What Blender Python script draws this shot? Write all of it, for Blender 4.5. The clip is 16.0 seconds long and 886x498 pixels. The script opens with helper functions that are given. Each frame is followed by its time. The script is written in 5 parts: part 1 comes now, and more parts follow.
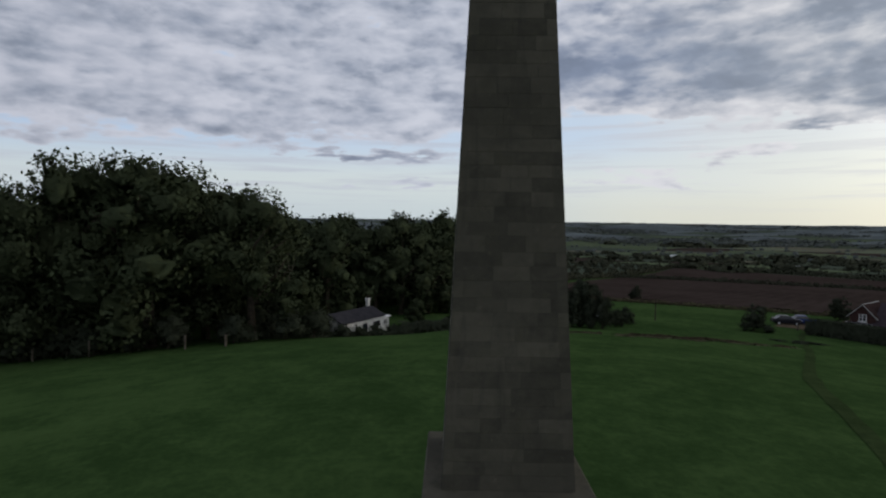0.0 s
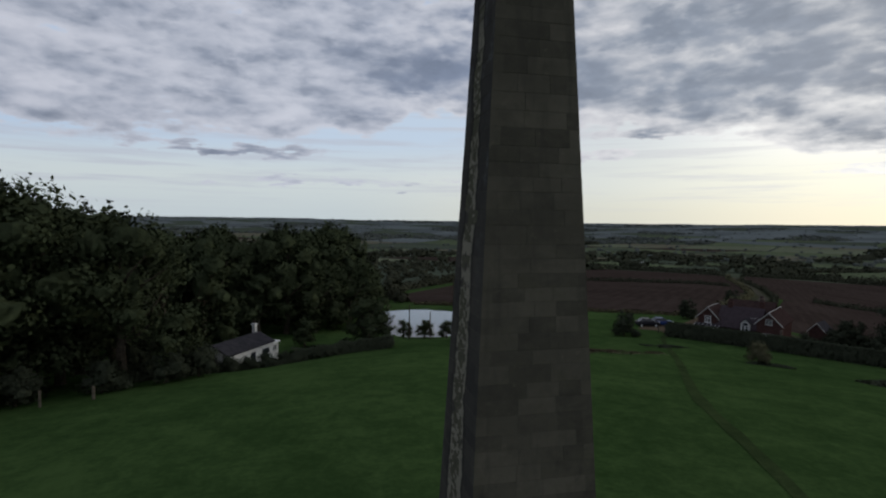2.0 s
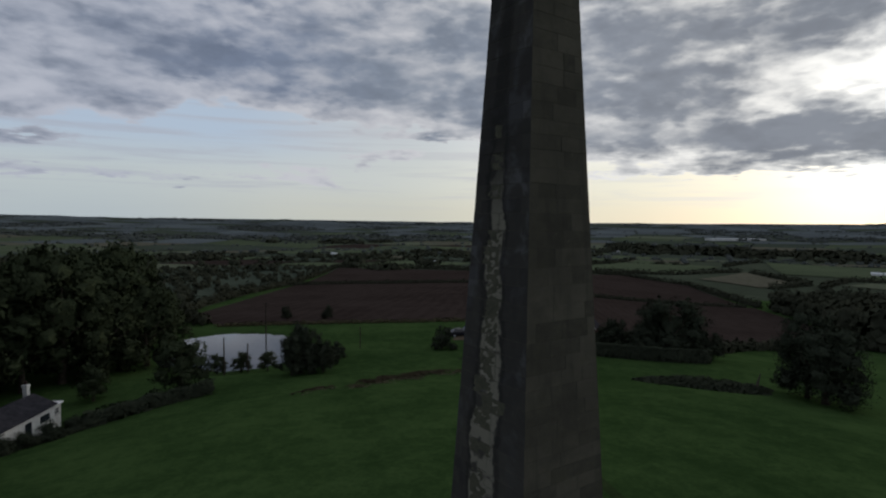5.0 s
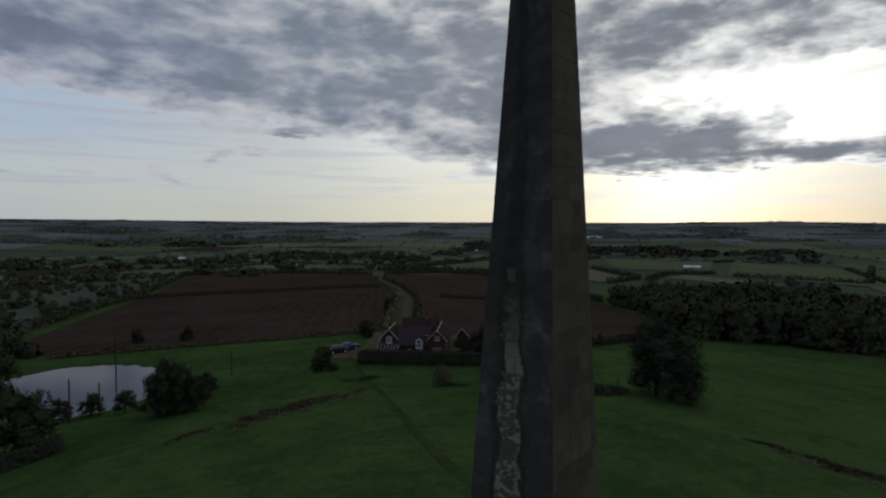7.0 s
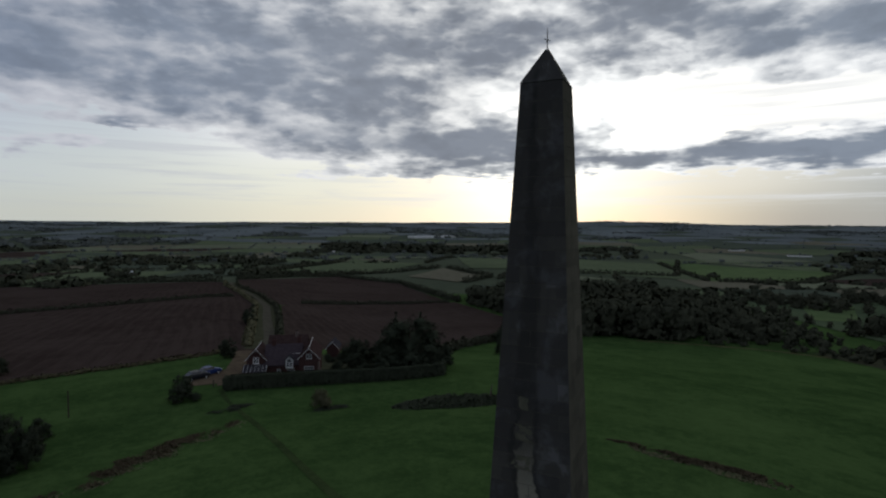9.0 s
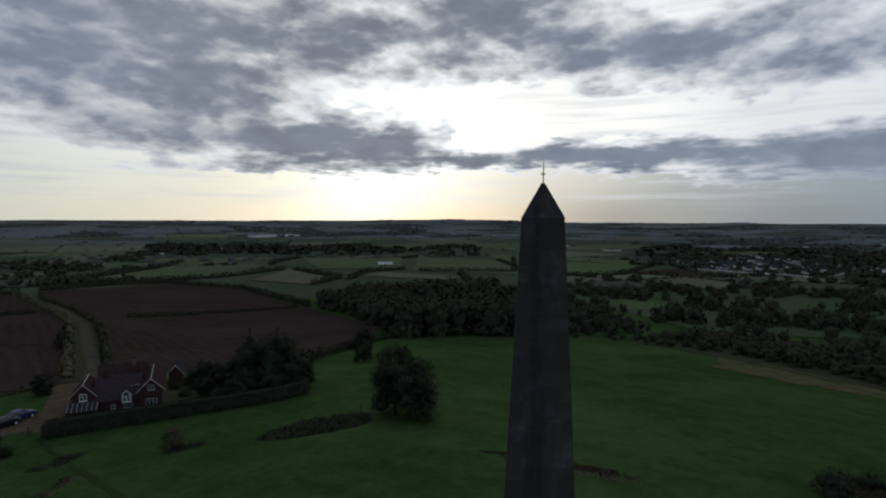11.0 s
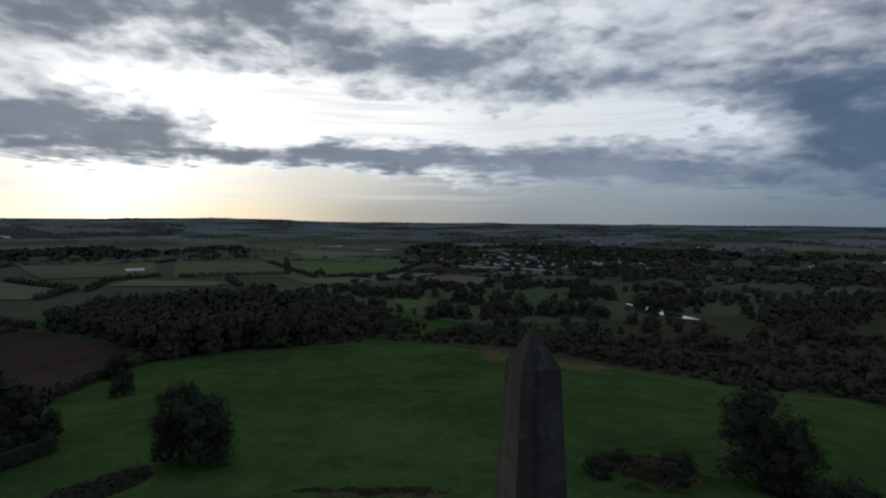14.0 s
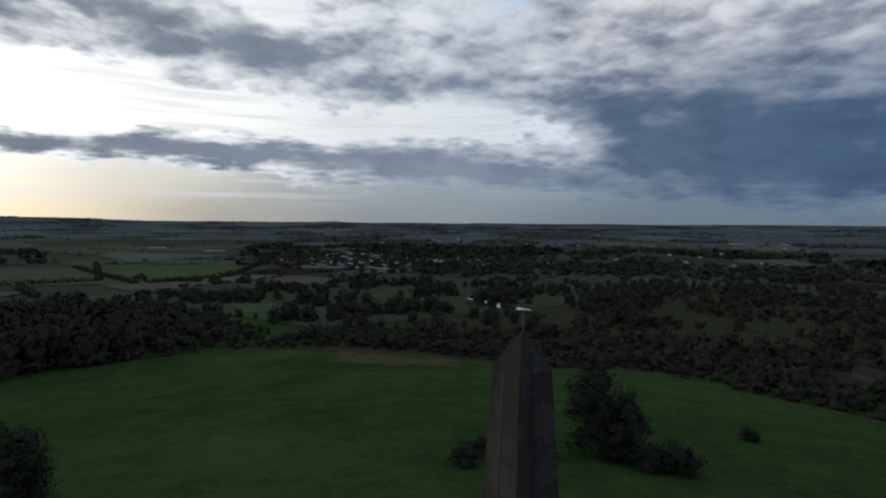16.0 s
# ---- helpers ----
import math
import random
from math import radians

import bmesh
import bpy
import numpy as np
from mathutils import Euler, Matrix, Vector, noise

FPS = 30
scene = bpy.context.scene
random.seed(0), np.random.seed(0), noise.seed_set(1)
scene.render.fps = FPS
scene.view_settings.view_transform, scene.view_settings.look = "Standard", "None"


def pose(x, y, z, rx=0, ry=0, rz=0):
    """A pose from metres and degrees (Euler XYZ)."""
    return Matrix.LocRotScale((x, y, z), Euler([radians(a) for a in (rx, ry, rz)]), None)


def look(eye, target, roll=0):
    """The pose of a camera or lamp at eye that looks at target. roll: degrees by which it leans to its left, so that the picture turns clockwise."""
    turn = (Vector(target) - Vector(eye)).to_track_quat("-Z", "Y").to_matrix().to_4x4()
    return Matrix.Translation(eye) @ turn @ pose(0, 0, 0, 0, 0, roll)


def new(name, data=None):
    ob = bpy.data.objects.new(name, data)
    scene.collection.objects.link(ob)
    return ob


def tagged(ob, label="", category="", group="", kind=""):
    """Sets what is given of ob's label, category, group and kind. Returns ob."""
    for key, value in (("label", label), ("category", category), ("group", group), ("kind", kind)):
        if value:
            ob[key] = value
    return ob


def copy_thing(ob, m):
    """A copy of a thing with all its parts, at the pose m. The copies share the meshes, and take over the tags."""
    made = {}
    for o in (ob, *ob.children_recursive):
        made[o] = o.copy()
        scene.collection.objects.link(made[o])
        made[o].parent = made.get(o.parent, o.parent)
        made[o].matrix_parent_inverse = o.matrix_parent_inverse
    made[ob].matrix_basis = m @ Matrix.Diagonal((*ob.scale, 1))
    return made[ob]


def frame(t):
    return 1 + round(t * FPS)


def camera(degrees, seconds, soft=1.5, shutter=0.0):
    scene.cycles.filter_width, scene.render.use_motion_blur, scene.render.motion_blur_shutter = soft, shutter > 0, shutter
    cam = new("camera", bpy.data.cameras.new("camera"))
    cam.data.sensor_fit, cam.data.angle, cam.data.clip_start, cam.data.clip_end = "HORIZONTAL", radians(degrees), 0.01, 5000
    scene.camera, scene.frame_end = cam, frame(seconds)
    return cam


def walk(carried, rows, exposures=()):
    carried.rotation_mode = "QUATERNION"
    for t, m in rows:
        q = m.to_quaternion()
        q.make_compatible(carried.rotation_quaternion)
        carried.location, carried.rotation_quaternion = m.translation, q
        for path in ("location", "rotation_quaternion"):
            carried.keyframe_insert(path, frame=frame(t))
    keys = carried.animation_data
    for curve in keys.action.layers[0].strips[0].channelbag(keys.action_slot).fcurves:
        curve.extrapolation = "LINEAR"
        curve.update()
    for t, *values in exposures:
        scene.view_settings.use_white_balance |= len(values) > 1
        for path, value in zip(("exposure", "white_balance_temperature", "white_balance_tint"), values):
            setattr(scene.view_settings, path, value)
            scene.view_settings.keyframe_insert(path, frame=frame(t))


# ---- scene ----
# Camera: a drone that climbs round the obelisk. Rows: t, x, y, z, heading, pitch, roll
cam = camera(78.91, 16.0, soft=2.2)
PATH = [
    (0.0, -1.298, -12.613, 5.695, 0.71, -2.84, 0.58),
    (0.5, -2.042, -12.179, 6.364, -2.62, -2.86, 0.58),
    (1.0, -2.771, -11.742, 7.006, -5.95, -2.89, 0.55),
    (1.5, -3.453, -11.301, 7.610, -9.33, -2.89, 0.53),
    (2.0, -4.097, -10.887, 8.190, -12.82, -2.87, 0.59),
    (2.5, -4.727, -10.497, 8.755, -16.46, -2.90, 0.64),
    (3.0, -5.367, -10.086, 9.326, -20.08, -2.95, 0.64),
    (3.5, -5.998, -9.645, 9.947, -23.69, -2.92, 0.66),
    (4.0, -6.625, -9.171, 10.584, -27.28, -2.90, 0.64),
    (6.5, -9.324, -6.470, 14.077, -45.38, -2.89, 0.43),
    (7.0, -9.787, -5.831, 14.788, -49.08, -2.86, 0.36),
    (7.5, -10.226, -5.142, 15.455, -52.78, -2.87, 0.34),
    (8.0, -10.623, -4.458, 16.100, -56.58, -2.86, 0.37),
    (8.5, -10.929, -3.752, 16.736, -60.39, -2.83, 0.39),
    (11.0, -11.573, 0.201, 20.192, -80.53, -2.98, 0.30),
    (11.5, -11.488, 1.007, 20.844, -84.70, -2.99, 0.39),
    (12.0, -11.336, 1.788, 21.472, -88.76, -2.96, 0.42),
    (12.5, -11.175, 2.532, 22.035, -92.58, -2.94, 0.47),
    (13.0, -10.921, 3.242, 22.543, -96.69, -2.92, 0.49),
    (13.5, -10.593, 3.944, 22.946, -100.51, -2.92, 0.51),
    (14.0, -10.212, 4.584, 23.208, -104.50, -2.90, 0.57),
    (14.5, -9.818, 5.233, 23.271, -108.49, -2.94, 0.60),
    (15.0, -9.422, 5.838, 23.279, -112.73, -2.91, 0.57),
    (15.5, -9.010, 6.477, 23.263, -116.96, -2.90, 0.54),
    (16.0, -8.559, 7.130, 23.254, -121.22, -2.86, 0.54),
]
walk(cam, [(t, pose(x, y, z, 0, 0, yaw) @ pose(0, 0, 0, 90 + pitch) @ pose(0, 0, 0, 0, 0, roll)) for t, x, y, z, yaw, pitch, roll in PATH],
     exposures=((0.0, 0.26, 6620, 10), (2.0, 0.20, 6600, 10), (4.0, 0.08, 6560, 10), (6.5, -0.26, 6460, 10), (7.5, -0.12, 6420, 10), (8.5, -0.08, 6360, 10), (11.0, -0.20, 6220, 10), (16.0, -0.20, 6150, 10)))

# ---- node helpers ----
class Sock:
    """A node socket that can be added, multiplied and compared."""

    def __init__(self, tree, out):
        self.tree, self.out = tree, out

    def math(self, op, *others, clamp=False):
        n = self.tree.nodes.new("ShaderNodeMath")
        n.operation, n.use_clamp = op, clamp
        for i, v in enumerate((self, *others)):
            if isinstance(v, Sock):
                self.tree.links.new(v.out, n.inputs[i])
            else:
                n.inputs[i].default_value = v
        return Sock(self.tree, n.outputs[0])

    def __add__(self, o): return self.math("ADD", o)
    def __sub__(self, o): return self.math("SUBTRACT", o)
    def __mul__(self, o): return self.math("MULTIPLY", o)
    def __truediv__(self, o): return self.math("DIVIDE", o)

    def step(self, a, b):
        """0 below a, 1 above b, smooth between."""
        n = self.tree.nodes.new("ShaderNodeMapRange")
        n.interpolation_type = "SMOOTHSTEP"
        self.tree.links.new(self.out, n.inputs[0])
        n.inputs[1].default_value, n.inputs[2].default_value = a, b
        return Sock(self.tree, n.outputs[0])


def mix(tree, fac, a, b, blend="MIX"):
    n = tree.nodes.new("ShaderNodeMix")
    n.data_type, n.blend_type = "RGBA", blend
    for i, v in ((0, fac), (6, a), (7, b)):
        if isinstance(v, Sock):
            tree.links.new(v.out, n.inputs[i])
        else:
            n.inputs[i].default_value = v if i == 0 else (*v, 1)
    return Sock(tree, n.outputs[2])


def noise_tex(tree, vec, scale, detail=4, rough=0.55, distort=0.0):
    n = tree.nodes.new("ShaderNodeTexNoise")
    tree.links.new(vec.out, n.inputs["Vector"])
    n.inputs["Scale"].default_value, n.inputs["Detail"].default_value = scale, detail
    n.inputs["Roughness"].default_value, n.inputs["Distortion"].default_value = rough, distort
    return Sock(tree, n.outputs[0])


def vec3(tree, x, y, z):
    n = tree.nodes.new("ShaderNodeCombineXYZ")
    for i, v in enumerate((x, y, z)):
        if isinstance(v, Sock):
            tree.links.new(v.out, n.inputs[i])
        else:
            n.inputs[i].default_value = v
    return Sock(tree, n.outputs[0])


def split(tree, vec):
    n = tree.nodes.new("ShaderNodeSeparateXYZ")
    tree.links.new(vec.out, n.inputs[0])
    return [Sock(tree, o) for o in n.outputs]


# ---- sky and sun ----
SUN_AZ, SUN_EL = 74.0, 10.0      # degrees clockwise from +y, and above the horizon


def heading(az, el=0.0):
    a, e = radians(az), radians(el)
    return Vector((math.sin(a) * math.cos(e), math.cos(a) * math.cos(e), math.sin(e)))


world = bpy.data.worlds.new("sky")
scene.world = world
world.use_nodes = True
wt = world.node_tree
wt.nodes.clear()
coord = wt.nodes.new("ShaderNodeTexCoord")
direction = Sock(wt, coord.outputs["Generated"])
dx, dy, dz = split(wt, direction)


# compass bearing (degrees clockwise from +y) and elevation of the looked-at sky
az = dx.math("ARCTAN2", dy) * 57.2958
el = dz.math("MINIMUM", 1.0).math("MAXIMUM", -1.0).math("ARCSINE") * 57.2958
low = dz.math("MAXIMUM", 0.0)
dome = low + 0.075
cloud_at = vec3(wt, dx / dome, dy / dome, 0.37)
warp = noise_tex(wt, cloud_at, 1.6, 4, 0.6) - 0.5
az_w, el_w = az + warp * 9.0, el + (noise_tex(wt, cloud_at, 2.9, 5, 0.6) - 0.5) * 3.6


def bearing_ramp(stops):
    """Colours along the compass, from bearing -60 to 180."""
    n = wt.nodes.new("ShaderNodeValToRGB")
    n.color_ramp.interpolation = "B_SPLINE" if len(stops) < 6 else "EASE"
    while len(n.color_ramp.elements) < len(stops):
        n.color_ramp.elements.new(0.5)
    for e, (a, *c) in zip(n.color_ramp.elements, stops):
        e.position = (a + 60) / 240
        e.color = (*c, 1) if len(c) == 3 else (c[0], c[0], c[0], 1)
    wt.links.new(((az + 60.0) / 240.0).out, n.inputs[0])
    return Sock(wt, n.outputs[0])


def blob(a, e, wide, high):
    """1 in the middle of a ragged patch of sky, 0 outside; degrees."""
    u, v = (az_w - a) / wide, (el_w - e) / high
    return ((u * u + v * v) * -1.0).math("EXPONENT")


def facing(a, e, power):
    v = heading(a, e)
    return (dx * v.x + dy * v.y + dz * v.z).math("MAXIMUM", 0.0).math("POWER", power)


nishita = wt.nodes.new("ShaderNodeTexSky")
nishita.sky_type, nishita.sun_disc = "NISHITA", False
nishita.sun_elevation, nishita.sun_rotation = radians(SUN_EL), radians(SUN_AZ)
air = mix(wt, 1.0, Sock(wt, nishita.outputs[0]), (0.05, 0.05, 0.05), "MULTIPLY")
# clear sky: haze at the horizon, a middle band, and blue above
rim = bearing_ramp([(-60, .50, .58, .66), (0, .52, .60, .65), (25, .64, .67, .62), (50, .78, .78, .66), (70, .98, .97, .82), (84, .80, .78, .64), (100, .38, .41, .41), (116, .26, .31, .35), (142, .125, .17, .215), (162, .10, .145, .19), (180, .50, .58, .66)])
band = bearing_ramp([(-60, .54, .62, .68), (0, .58, .65, .68), (22, .64, .69, .70), (50, .84, .85, .76), (72, 1.15, 1.12, .96), (92, .80, .79, .72), (108, .40, .43, .45), (124, .28, .335, .38), (150, .11, .16, .22), (180, .46, .60, .74)])
high = bearing_ramp([(-60, .40, .53, .74), (12, .50, .61, .76), (30, .64, .69, .73), (52, 1.0, 1.0, .98), (74, 1.3, 1.28, 1.2), (98, 1.25, 1.22, 1.15), (114, .90, .91, .88), (130, .68, .71, .74), (146, .40, .48, .60), (180, .36, .50, .75)])
clear = mix(wt, el.step(0.5, 4.5), rim, band)
clear = mix(wt, el.step(4.0, 9.0), clear, high)
open_blue = az.step(40.0, 60.0) * -1.0 + 1.0 + az.step(120.0, 136.0)       # no blue near the sun
clear = mix(wt, el.step(13.0, 24.0) * open_blue * 0.7, clear, (0.26, 0.40, 0.68))
clear = mix(wt, 0.15, clear, air)
# the cloud deck: its lower edge by bearing, in degrees / 25
edge = bearing_ramp([(-60, .30), (-6, .31), (4, .34), (11, .44), (20, .42), (31, .38), (41, .33), (50, .255), (60, .215), (73, .22), (80, .34), (86, .56), (100, .53), (111, .455), (132, .43), (143, .22), (154, .06), (180, .16)]) * 25.0
fbm = noise_tex(wt, cloud_at, 2.4, 6, 0.50, 0.1) - 0.5
lumps = noise_tex(wt, cloud_at, 0.9, 3, 0.5) - 0.5
puffs = noise_tex(wt, vec3(wt, dx * 11.0, dy * 11.0, dz * 23.0), 1.0, 6, 0.52, 0.25) - 0.5
flecks = noise_tex(wt, vec3(wt, dx * 25.0, dy * 25.0, dz * 58.0), 1.0, 4, 0.5, 0.2) - 0.5
deck = ((el_w - edge) / 4.2 + 0.45).math("MAXIMUM", -0.1).math("MINIMUM", 1.0)
cells = wt.nodes.new("ShaderNodeTexVoronoi")       # rounded puffs in rows
cells.feature = "SMOOTH_F1"
cells.inputs["Scale"].default_value, cells.inputs["Smoothness"].default_value, cells.inputs["Detail"].default_value = 1.0, 0.6, 1.5
wt.links.new(vec3(wt, dx * 19.0 + puffs * 1.6, dy * 19.0 + flecks * 1.2, dz * 52.0 + puffs * 1.6).out, cells.inputs["Vector"])
billow = Sock(wt, cells.outputs["Distance"]) * -1.0 + 0.50
body = deck * 0.74 + lumps * 0.40 + fbm * 0.3
shape = deck * 0.74 + fbm * 0.22 + lumps * 0.36 + puffs * 1.08 + flecks * 0.46 + billow * 0.34
for a, e, w, h, k in ((17, 14.5, 9, 3.2, .30), (30, 15, 8, 3.0, .22), (37, 11.5, 9, 2.4, .15), (55, 8.0, 8, 1.8, .25), (68, 7.6, 8, 1.8, .70), (58, 11.5, 8, 2.5, .30), (58, 17.5, 13, 4.0, .35), (65, 10.2, 4, .5, -.3),
                      (73, 12.6, 8, 1.4, -.55), (83, 11.6, 7, 2.6, -.45), (81, 9.9, 2.2, .7, .45), (83, 6.4, 9, 1.2, 1.1), (69, 9.6, 3, 1.3, .5), (76, 8.2, 4, .9, .45), (97, 6.9, 9, 1.5, 1.15), (112, 6.2, 16, 2.2, 1.2), (128, 5.2, 13, 1.9, 1.0), (120, 8.6, 10, 1.2, .25), (126, 10.3, 8, 1.4, -.40),
                      (84, 19, 16, 3.6, .60), (102, 16, 10, 2.4, .45), (119, 13.6, 12, 1.9, .25), (104, 20.5, 6, 1.8, -.5), (118, 20, 12, 1.8, -.35), (132, 16.5, 6, 2.2, -.15), (138, 11.5, 6, 2.5, .3), (128, 22, 5, 1.2, -.5),
                      (141, 22, 3, 1.0, -.5), (150, 6.5, 15, 5.5, .9), (0, 4.0, 14, .5, .45), (22, 4.0, 12, .8, .45), (30, 7.0, 9, .6, .5), (62, 5.0, 12, .4, .4), (-9, 6.8, 8, .45, .7), (-20, 15.8, 4, 1.2, -.25), (-14, 13, 3, .8, -.2), (48, 14, 13, 4.5, .30), (30, 18, 16, 4, .2), (15, 9.4, 4.5, 1.0, -.3), (34, 8.8, 3, .35, .6), (20, 5.5, 10, .9, .35), (50, 4.6, 4, .3, .4)):
    patch = blob(a, e, w, h) * k
    shape, body = shape + patch, body + patch
cover = shape.step(0.19, 0.40)
mottle = noise_tex(wt, vec3(wt, dx * 8.0, dy * 8.0, dz * 21.0 + 5.0), 1.0, 5, 0.52, 0.2) - 0.5
thick = (body * 0.50 + (shape - body) * 0.62 + mottle * 0.75 + el.step(18.0, 45.0) * 0.15).step(0.02, 0.62)
lit = bearing_ramp([(-60, .47, .49, .57), (0, .49, .52, .60), (26, .60, .61, .65), (46, .74, .74, .74), (62, 1.05, 1.04, 1.0), (80, 1.15, 1.15, 1.12), (100, 1.0, 1.0, .98), (116, .80, .81, .82), (131, .46, .48, .52), (150, .18, .21, .26), (180, .47, .49, .57)])
dark = bearing_ramp([(-60, .24, .28, .36), (-4, .22, .26, .345), (14, .195, .24, .335), (32, .235, .275, .345), (60, .255, .28, .325), (80, .245, .27, .315), (100, .24, .275, .33), (120, .225, .265, .325), (139, .075, .11, .165), (162, .048, .082, .14), (180, .29, .32, .40)])
lift = el_w.step(11.0, 19.0) * az.step(122.0, 140.0)
dark = mix(wt, lift, dark, (0.19, 0.21, 0.26))
lit = mix(wt, lift * 0.8, lit, (0.66, 0.65, 0.64))
dim = (el_w.step(3.0, 8.5) * -1.0 + 1.0) * az.step(98.0, 122.0)       # heavy air low down away from the sun
lit = mix(wt, dim * 0.9, lit, rim)
cloud = mix(wt, thick, lit, dark)
relief = (mottle * 0.45 + puffs * 0.5 + flecks * 0.35) * thick * -1.0 + 1.0       # lumps on the clouds' undersides
cloud = mix(wt, 1.0, cloud, mix(wt, relief, (0, 0, 0), (1, 1, 1)), "MULTIPLY")
streak = noise_tex(wt, vec3(wt, dx * 2.2, dy * 2.2, dz * 46.0), 1.7, 5, 0.6, 0.3).step(0.46, 0.70) * el.step(0.6, 3.0)
gain = bearing_ramp([(-60, .95), (5, 1.0), (28, 1.0), (50, 1.08), (66, 1.0), (84, .98), (112, 1.12), (140, 1.45), (160, 1.55), (180, .95)])
sky = mix(wt, streak * 0.65, clear, mix(wt, 0.30, lit, dark))
sky = mix(wt, cover, sky, cloud)
sky = mix(wt, 1.0, sky, gain, "MULTIPLY")
# the sun's light in thin cloud
flare = (facing(SUN_AZ + 6, 9.5, 90.0) * 0.28 + facing(SUN_AZ - 2, 3.0, 160.0) * 0.30) * (cover * thick * -0.92 + 1.0)
sky = mix(wt, 1.0, sky, mix(wt, flare.math("MINIMUM", 1.5), (0, 0, 0), (0.88, 0.87, 0.78)), "ADD")
bg = wt.nodes.new("ShaderNodeBackground")
wt.links.new(sky.out, bg.inputs[0])
bg.inputs[1].default_value = 1.0

out = wt.nodes.new("ShaderNodeOutputWorld")
wt.links.new(bg.outputs[0], out.inputs[0])

sun = new("sun", bpy.data.lights.new("sun", "SUN"))
sun.data.energy, sun.data.angle, sun.data.color = 0.4, radians(14), (1.0, 0.93, 0.80)
sun.matrix_world = look(heading(SUN_AZ, SUN_EL) * 1000, (0, 0, 0))

# ---- materials ----
def material(name, rough=0.9, metal=0.0, spec=0.25):
    m = bpy.data.materials.new(name)
    m.use_nodes = True
    t = m.node_tree
    b = t.nodes["Principled BSDF"]
    b.inputs["Roughness"].default_value, b.inputs["Metallic"].default_value = rough, metal
    b.inputs["Specular IOR Level"].default_value = spec
    return m, t, b


def place(t):
    return Sock(t, t.nodes.new("ShaderNodeNewGeometry").outputs["Position"])


def local(t):
    return Sock(t, t.nodes.new("ShaderNodeTexCoord").outputs["Object"])


def random_object(t):
    return Sock(t, t.nodes.new("ShaderNodeObjectInfo").outputs["Random"])


def random_island(t):
    return Sock(t, t.nodes.new("ShaderNodeNewGeometry").outputs["Random Per Island"])


def paint(t, b, col, bump=None, strength=0.3, dist=0.02):
    t.links.new(col.out, b.inputs["Base Color"])
    if bump:
        n = t.nodes.new("ShaderNodeBump")
        n.inputs["Strength"].default_value, n.inputs["Distance"].default_value = strength, dist
        t.links.new(bump.out, n.inputs["Height"])
        t.links.new(n.outputs[0], b.inputs["Normal"])


def mottled(name, dark, light, scale, rough=0.9, fine=8.0, bump=0.3, dist=0.02, spec=0.0, metal=0.0):
    """Two-scale mottled surface between two colours."""
    m, t, b = material(name, rough, metal, spec)
    p = place(t)
    a, c = noise_tex(t, p, scale, 4, 0.6, 0.3), noise_tex(t, p, scale * fine, 5, 0.65)
    paint(t, b, mix(t, (a * 0.6 + c * 0.5).step(0.35, 0.75), dark, light), c, bump, dist)
    return m


def leafy(name, dark, light, rough=0.8):
    """Foliage: each leaf its own shade, each plant its own tone."""
    m, t, b = material(name, rough, 0, 0.0)
    p = place(t)
    tone, fine = noise_tex(t, p, 0.35, 5, 0.65), noise_tex(t, p, 2.6, 6, 0.78, 0.4)
    col = mix(t, (random_island(t) * 0.25 + tone * 0.5 + (fine - 0.5) * 1.3 + 0.2).step(0.1, 0.9), dark, light)
    col = mix(t, random_object(t) * 0.3, col, (light[0] * 0.95, light[1] * 0.84, light[2] * 0.86))
    paint(t, b, col, fine, 0.7, 0.15)
    return m


def field(name, dark, light, row_az=None, row=3.0, amount=0.35, far=False):
    """Pasture or tilled soil with drill rows along a heading."""
    m, t, b = material(name, 1.0, 0, 0.0)
    p = place(t)
    patch = noise_tex(t, p, 0.004 if far else 0.02, 5, 0.6, 0.6)
    mid = noise_tex(t, p, 0.05 if far else 0.17, 4, 0.65, 0.2)
    grain = noise_tex(t, p, 0.6 if far else 3.5, 4, 0.7)
    f = patch * 0.5 + mid * 0.35 + grain * 0.25
    if not far:
        f = f + (noise_tex(t, p, 0.75, 5, 0.7, 0.6) - 0.5) * 0.35
    if row_az is not None:
        x, y, _ = split(t, p)
        a = radians(row_az)
        along = x * math.cos(a) - y * math.sin(a)
        wob = noise_tex(t, p, 0.03, 2)
        lines = (along * (6.283 / row) + wob * 9.0).math("SINE")
        f = f + lines * (0.10 * amount)
        stretch = vec3(t, along * 1.2, (x * math.sin(a) + y * math.cos(a)) * 0.05, 0.0)
        f = f + (noise_tex(t, stretch, 1.0, 3) - 0.5) * amount
    paint(t, b, mix(t, f.step(0.36, 0.74), dark, light), grain, 0.5, 0.05)
    return m


